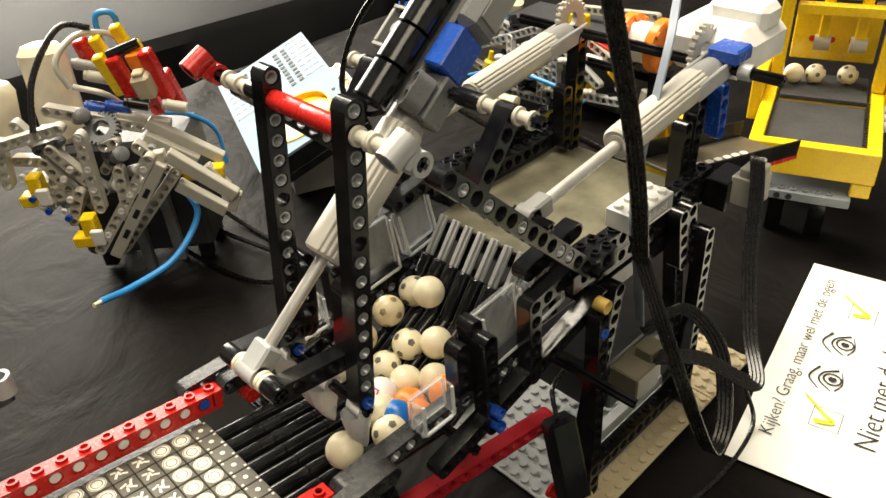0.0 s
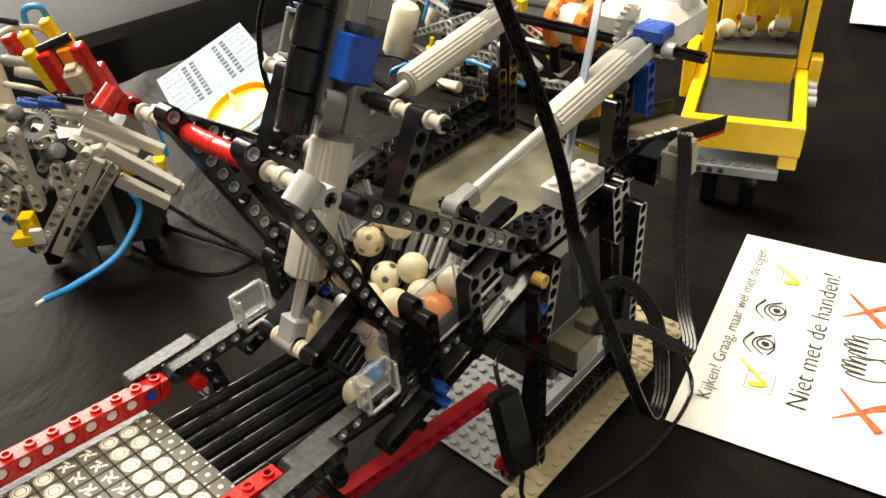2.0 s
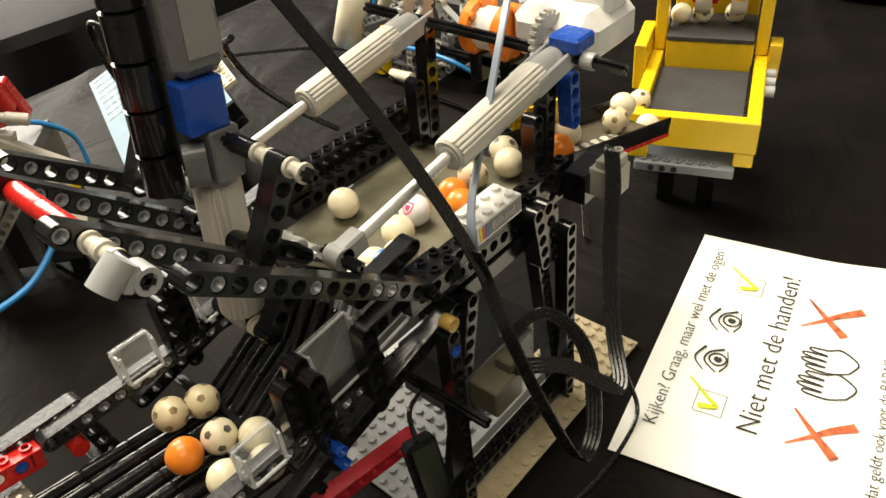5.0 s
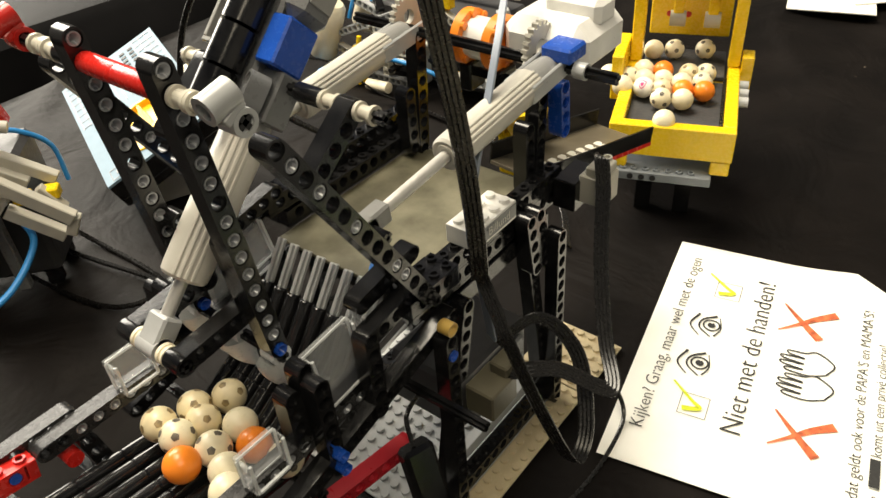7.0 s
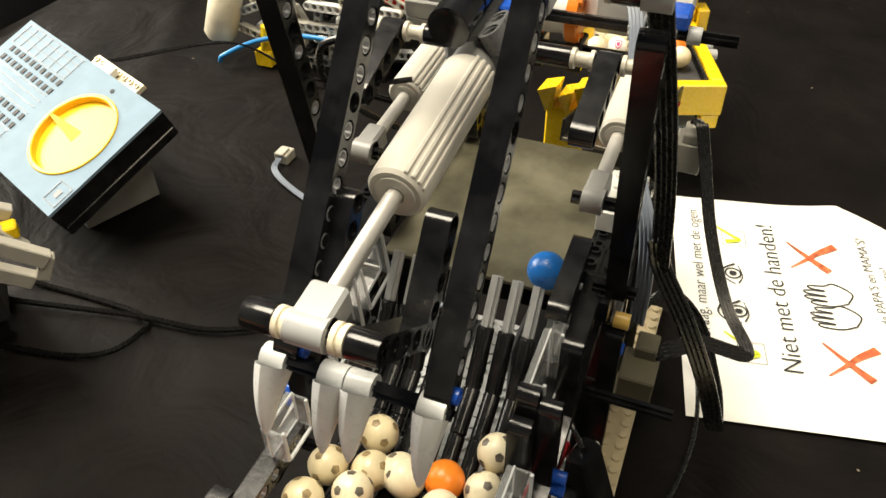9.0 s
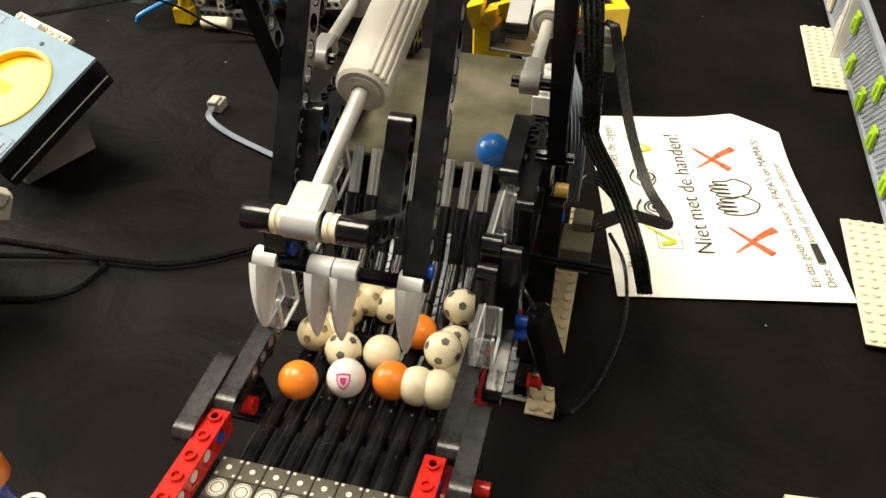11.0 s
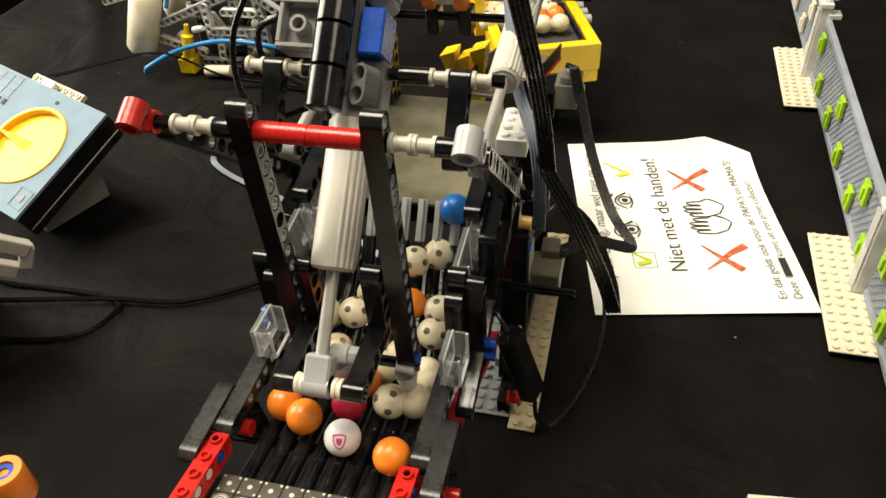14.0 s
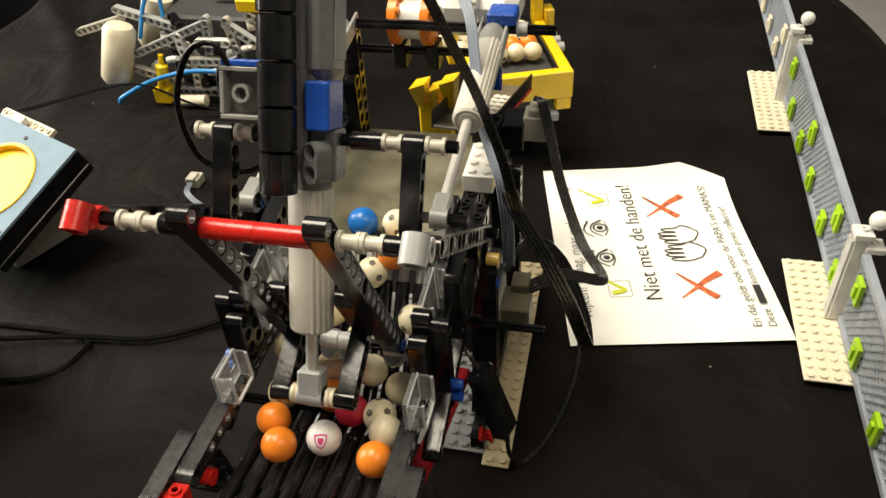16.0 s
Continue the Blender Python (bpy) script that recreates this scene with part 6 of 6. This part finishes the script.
# the first heap: pushed up the tubes, over the deck and down into the hopper
START = [("t", -0.017, -0.031), ("n", -0.004, -0.015), ("w", -0.002, -0.033), ("n", 0.011, -0.026), ("w", -0.004, -0.047), ("n", 0.011, -0.047), ("p", 0.011, -0.062), ("o", 0.025, -0.057), ("n", 0.023, -0.039), ("n", 0.021, -0.070), ("w", 0.034, -0.076), ("n", 0.030, -0.097), ("w", -0.019, -0.012), ("t", -0.019, -0.048), ("n", 0.036, -0.030), ("o", 0.038, -0.046), ("o", 0.033, -0.060), ("n", -0.018, -0.066)]
TARGET = [(-0.015, 0.361), (-0.003, 0.363), (0.010, 0.369), (0.024, 0.371), (0.022, 0.389), (0.037, 0.379), (-0.011, 0.379), (0.003, 0.384), (0.033, 0.395), (-0.030, 0.358), (0.016, 0.354), (0.030, 0.360), (0.044, 0.366), (0.003, 0.350), (-0.012, 0.345), (0.036, 0.346), (0.022, 0.340), (0.050, 0.350), (-0.024, 0.372), (0.009, 0.335), (0.042, 0.333)]
order = sorted(range(len(START)), key=lambda i: -START[i][2])
for rank, i in enumerate(order):
    kind, x0, y0 = START[i]
    leave = 2.9 + 0.115 * rank
    tx, ty = TARGET[rank]
    rows, layer = [], 0.0105 if rank % 3 == 1 and y0 > -0.05 else 0.0
    top = 0.022 - 0.004 * (rank % 3)
    for k in range(33):
        t = 0.25 * k
        if t <= leave:
            u = max(0.0, (t - 0.3) / (leave - 0.3))
            u = u * u * (3 - 2 * u) * 0.6 + 0.4 * u
            y, x = y0 + (top - y0) * u, x0
            z = floor_z(y) + layer * (1 - u * 0.4)
        else:
            d = t - leave
            y = min(ty, top + 0.052 * d + 0.040 * d * d)
            u = min(1.0, max(0.0, (y - 0.05) / 0.08))
            cx = 0.030 + 0.012 * math.sin(rank * 2.1)
            x = x0 + (cx - x0) * u
            v = min(1.0, max(0.0, (y - 0.24) / max(0.02, ty - 0.24)))
            x += (tx - x) * v
            z = floor_z(y)
        rows.append((t, x, y, z))
    rows.append((16.0, *rows[-1][1:]))
    key_ball(kind, rows)
# the blue straggler
key_ball("b", [(0, 0.028, -0.067), (1.5, 0.028, -0.055), (3.0, 0.033, -0.02), (4.2, 0.036, 0.015), (5.0, 0.037, 0.024, 0.1500), (13.2, 0.037, 0.025, 0.1500), (14.0, 0.036, 0.014), (14.5, 0.034, 0.002), (15.2, 0.02, 0.018), (16.0, 0.002, 0.027)])

# the second lot: rolls down the ramp, waits, and is pushed on in turn
WAIT = 0
LOT = [
    ("t", 2.35, [(2.6, -0.016, -0.066), (3.5, -0.016, -0.069), (7.2, -0.018, -0.072), (7.5, -0.022, -0.081), (10, -0.022, -0.076), (12.2, -0.021, -0.040), (16, -0.024, -0.028)]),
    ("t", 2.5, [(2.95, -0.013, -0.056), (7.2, -0.016, -0.055), (7.5, -0.022, -0.062), (10, -0.021, -0.061), (12.2, -0.008, -0.047), (16, -0.020, -0.050)]),
    ("o", 2.55, [(2.9, -0.008, -0.078), (3.1, 0.012, -0.068), (3.3, 0.004, -0.09), (3.5, 0.006, -0.094), (5, 0.010, -0.079), (7.5, 0.010, -0.080), (8.2, -0.012, -0.09), (10, -0.020, -0.090), (12.6, -0.012, -0.090), (12.8, -0.019, -0.093), (13, -0.021, -0.095), (14.5, -0.019, -0.085), (16, -0.017, -0.069)]),
    ("w", 2.6, [(3.0, 0.0, -0.11), (3.2, 0.009, -0.07), (3.5, 0.009, -0.079), (5, 0.011, -0.063), (7.5, -0.007, -0.072), (10, -0.007, -0.068), (12.2, -0.007, -0.062), (14.5, -0.007, -0.02), (16, -0.007, 0.004)]),
    ("n", 2.55, [(2.9, 0.005, -0.09), (3.1, 0.018, -0.045), (3.5, 0.019, -0.058), (5, 0.022, -0.052), (7.5, 0.007, -0.049), (10, 0.009, -0.062), (12.5, 0.010, -0.066), (13, 0.012, -0.066), (14.5, 0.016, -0.047), (16, 0.0, -0.034)]),
    ("n", 2.65, [(3.1, 0.03, -0.10), (3.3, 0.034, -0.07), (5, 0.033, -0.075), (7.5, 0.026, -0.068), (10, 0.026, -0.064), (12.3, 0.033, -0.104), (12.75, 0.033, -0.103), (13, 0.036, -0.095), (16, 0.036, -0.067)]),
    ("w", 2.7, [(3.1, 0.03, -0.09), (3.4, 0.038, -0.057), (5, 0.038, -0.059), (7.5, 0.039, -0.049), (10, 0.037, -0.050), (13, 0.036, -0.046), (16, 0.029, 0.014)]),
    ("t", 5.6, [(6.3, -0.005, -0.06), (7.5, -0.005, -0.058), (10, -0.007, -0.055), (12.2, -0.021, -0.026), (16, -0.020, 0.02)]),
    ("w", 5.7, [(6.4, 0.012, -0.066), (7.5, 0.012, -0.065), (10, 0.001, -0.044), (12.2, 0.012, -0.028), (16, 0.020, 0.028)]),
    ("o", 5.8, [(6.5, 0.023, -0.053), (7.5, 0.023, -0.053), (10, 0.021, -0.048), (12.2, 0.020, -0.043), (16, 0.022, 0.011)]),
    ("n", 5.9, [(6.6, 0.036, -0.078), (7.5, 0.036, -0.076), (10, 0.040, -0.066), (13, 0.037, -0.062), (16, 0.036, -0.040)]),
    ("t", 5.7, [(6.4, -0.007, -0.042), (10, -0.010, -0.040), (12.2, 0.002, -0.030), (16, -0.006, -0.010)]),
    ("p", 7.5, [(8.1, 0.0, -0.085), (10, 0.0, -0.081), (12.5, 0.001, -0.088), (13, 0.0, -0.078), (14.5, -0.005, -0.062), (16, -0.007, -0.046)]),
    ("o", 7.6, [(8.2, 0.018, -0.080), (10, 0.018, -0.077), (12.5, 0.019, -0.085), (13, 0.018, -0.080), (14.5, 0.006, -0.062), (16, 0.004, -0.048)]),
    ("w", 7.5, [(8.2, 0.038, -0.036), (10, 0.037, -0.034), (13, 0.035, -0.029), (16, 0.036, -0.010)]),
    ("n", 7.7, [(8.3, 0.036, -0.082), (10, 0.036, -0.080), (12.3, 0.039, -0.077), (14.5, 0.036, -0.052), (16, 0.020, -0.034)]),
    ("w", 7.9, [(8.6, 0.035, -0.096), (10, 0.035, -0.094), (12.3, 0.036, -0.013), (16, 0.012, 0.004)]),
    ("o", 12.5, [(12.75, -0.012, -0.19), (12.9, -0.010, -0.128), (13, -0.009, -0.103), (14.5, -0.008, -0.095), (16, -0.008, -0.084)]),
    ("r", 12.5, [(12.78, -0.016, -0.15), (12.9, 0.003, -0.098), (13, 0.005, -0.094), (14.5, 0.010, -0.078), (16, 0.016, -0.056)]),
    ("n", 10.5, [(11.3, 0.024, -0.057), (13, 0.024, -0.055), (16, 0.012, -0.020)]),
    ("w", 12.4, [(12.7, 0.002, -0.15), (12.8, 0.008, -0.112), (12.9, 0.020, -0.090), (13, 0.021, -0.089), (14.5, 0.028, -0.07), (16, 0.030, -0.057)]),
    ("p", 12.5, [(12.8, 0.022, -0.17), (12.9, 0.022, -0.116), (13, 0.015, -0.112), (14.5, 0.012, -0.096), (16, 0.010, -0.076)]),
    ("o", 12.4, [(12.7, 0.020, -0.16), (12.8, 0.028, -0.116), (13, 0.034, -0.111), (14.5, 0.036, -0.106), (16, 0.036, -0.084)]),
]
key_ball("t", [(0.0, -0.020, -0.070), (1.6, -0.022, -0.052), (2.35, -0.020, -0.048)] + LOT[0][2])
for kind, t0, rows in LOT[1:]:
    wx, wy = -0.024 + 0.0165 * (WAIT % 4), -0.37 - 0.0165 * (WAIT // 4)
    WAIT += 1
    key_ball(kind, [(0.0, wx, wy), (t0, wx, wy)] + rows)
# balls that ride on the hopper's lifting stage
STAGE_BALLS = []
for kind, p in (("w", (-0.052, 0.127)), ("w", (-0.028, 0.131)), ("n", (-0.068, 0.124))):
    STAGE_BALLS.append((ball(kind), p))
for k in range(6):
    ob = ball("wnowow"[k])
    ob.matrix_world = HOP @ pose(-0.066 + 0.0165 * (k % 4), 0.128 + 0.016 * (k // 4), 0.2 + BR, 10 * k, 30, 0)


def motions():
    times = [0.25 * k for k in range(65)]
    walk(boom, [(t, boom_pose(t)) for t in times])
    walk(stick, [(t, stick_pose(t)) for t in times])
    rows_b, rows_r = [], []
    rows_s = {x: ([], []) for x in side}
    for t in times:
        q = boom_pose(t) @ Vector((XC - 0.002, *QL))
        g = stick_pose(t) @ Vector((XC - 0.002, 0, -RG))
        m = toward(q, g)
        rows_b.append((t, m))
        rows_r.append((t, Matrix.Translation(g) @ m.to_3x3().to_4x4()))
        for x in side:
            u, w = Vector((x, UY, UZ)), boom_pose(t) @ Vector((x, *WL))
            m = toward(u, w)
            side_rows = rows_s[x]
            side_rows[0].append((t, m))
            side_rows[1].append((t, Matrix.Translation(w) @ m.to_3x3().to_4x4()))
    walk(mid_body, rows_b)
    walk(mid_rod, rows_r)
    for x, (b, r) in side.items():
        walk(b, rows_s[x][0])
        walk(r, rows_s[x][1])
    walk(swing, [(t, along(SWING_FOOT, e)) for t, e in SWING])
    lift = [(0.0, -0.020), (0.6, -0.020), (1.7, 0.0), (5.0, 0.0), (6.0, 0.0), (7.0, -0.020), (16.0, -0.020)]
    walk(stage, [(t, Matrix.Translation((0, 0, h))) for t, h in lift])
    for ob, p in STAGE_BALLS:
        walk(ob, [(t, HOP @ pose(p[0], p[1], 0.1087 + BR + h, 40, 20, 60)) for t, h in lift])
    for ob, rows in BALLS:
        walk(ob, [(t, pose(*p, *a)) for t, p, a in rows])


motions()
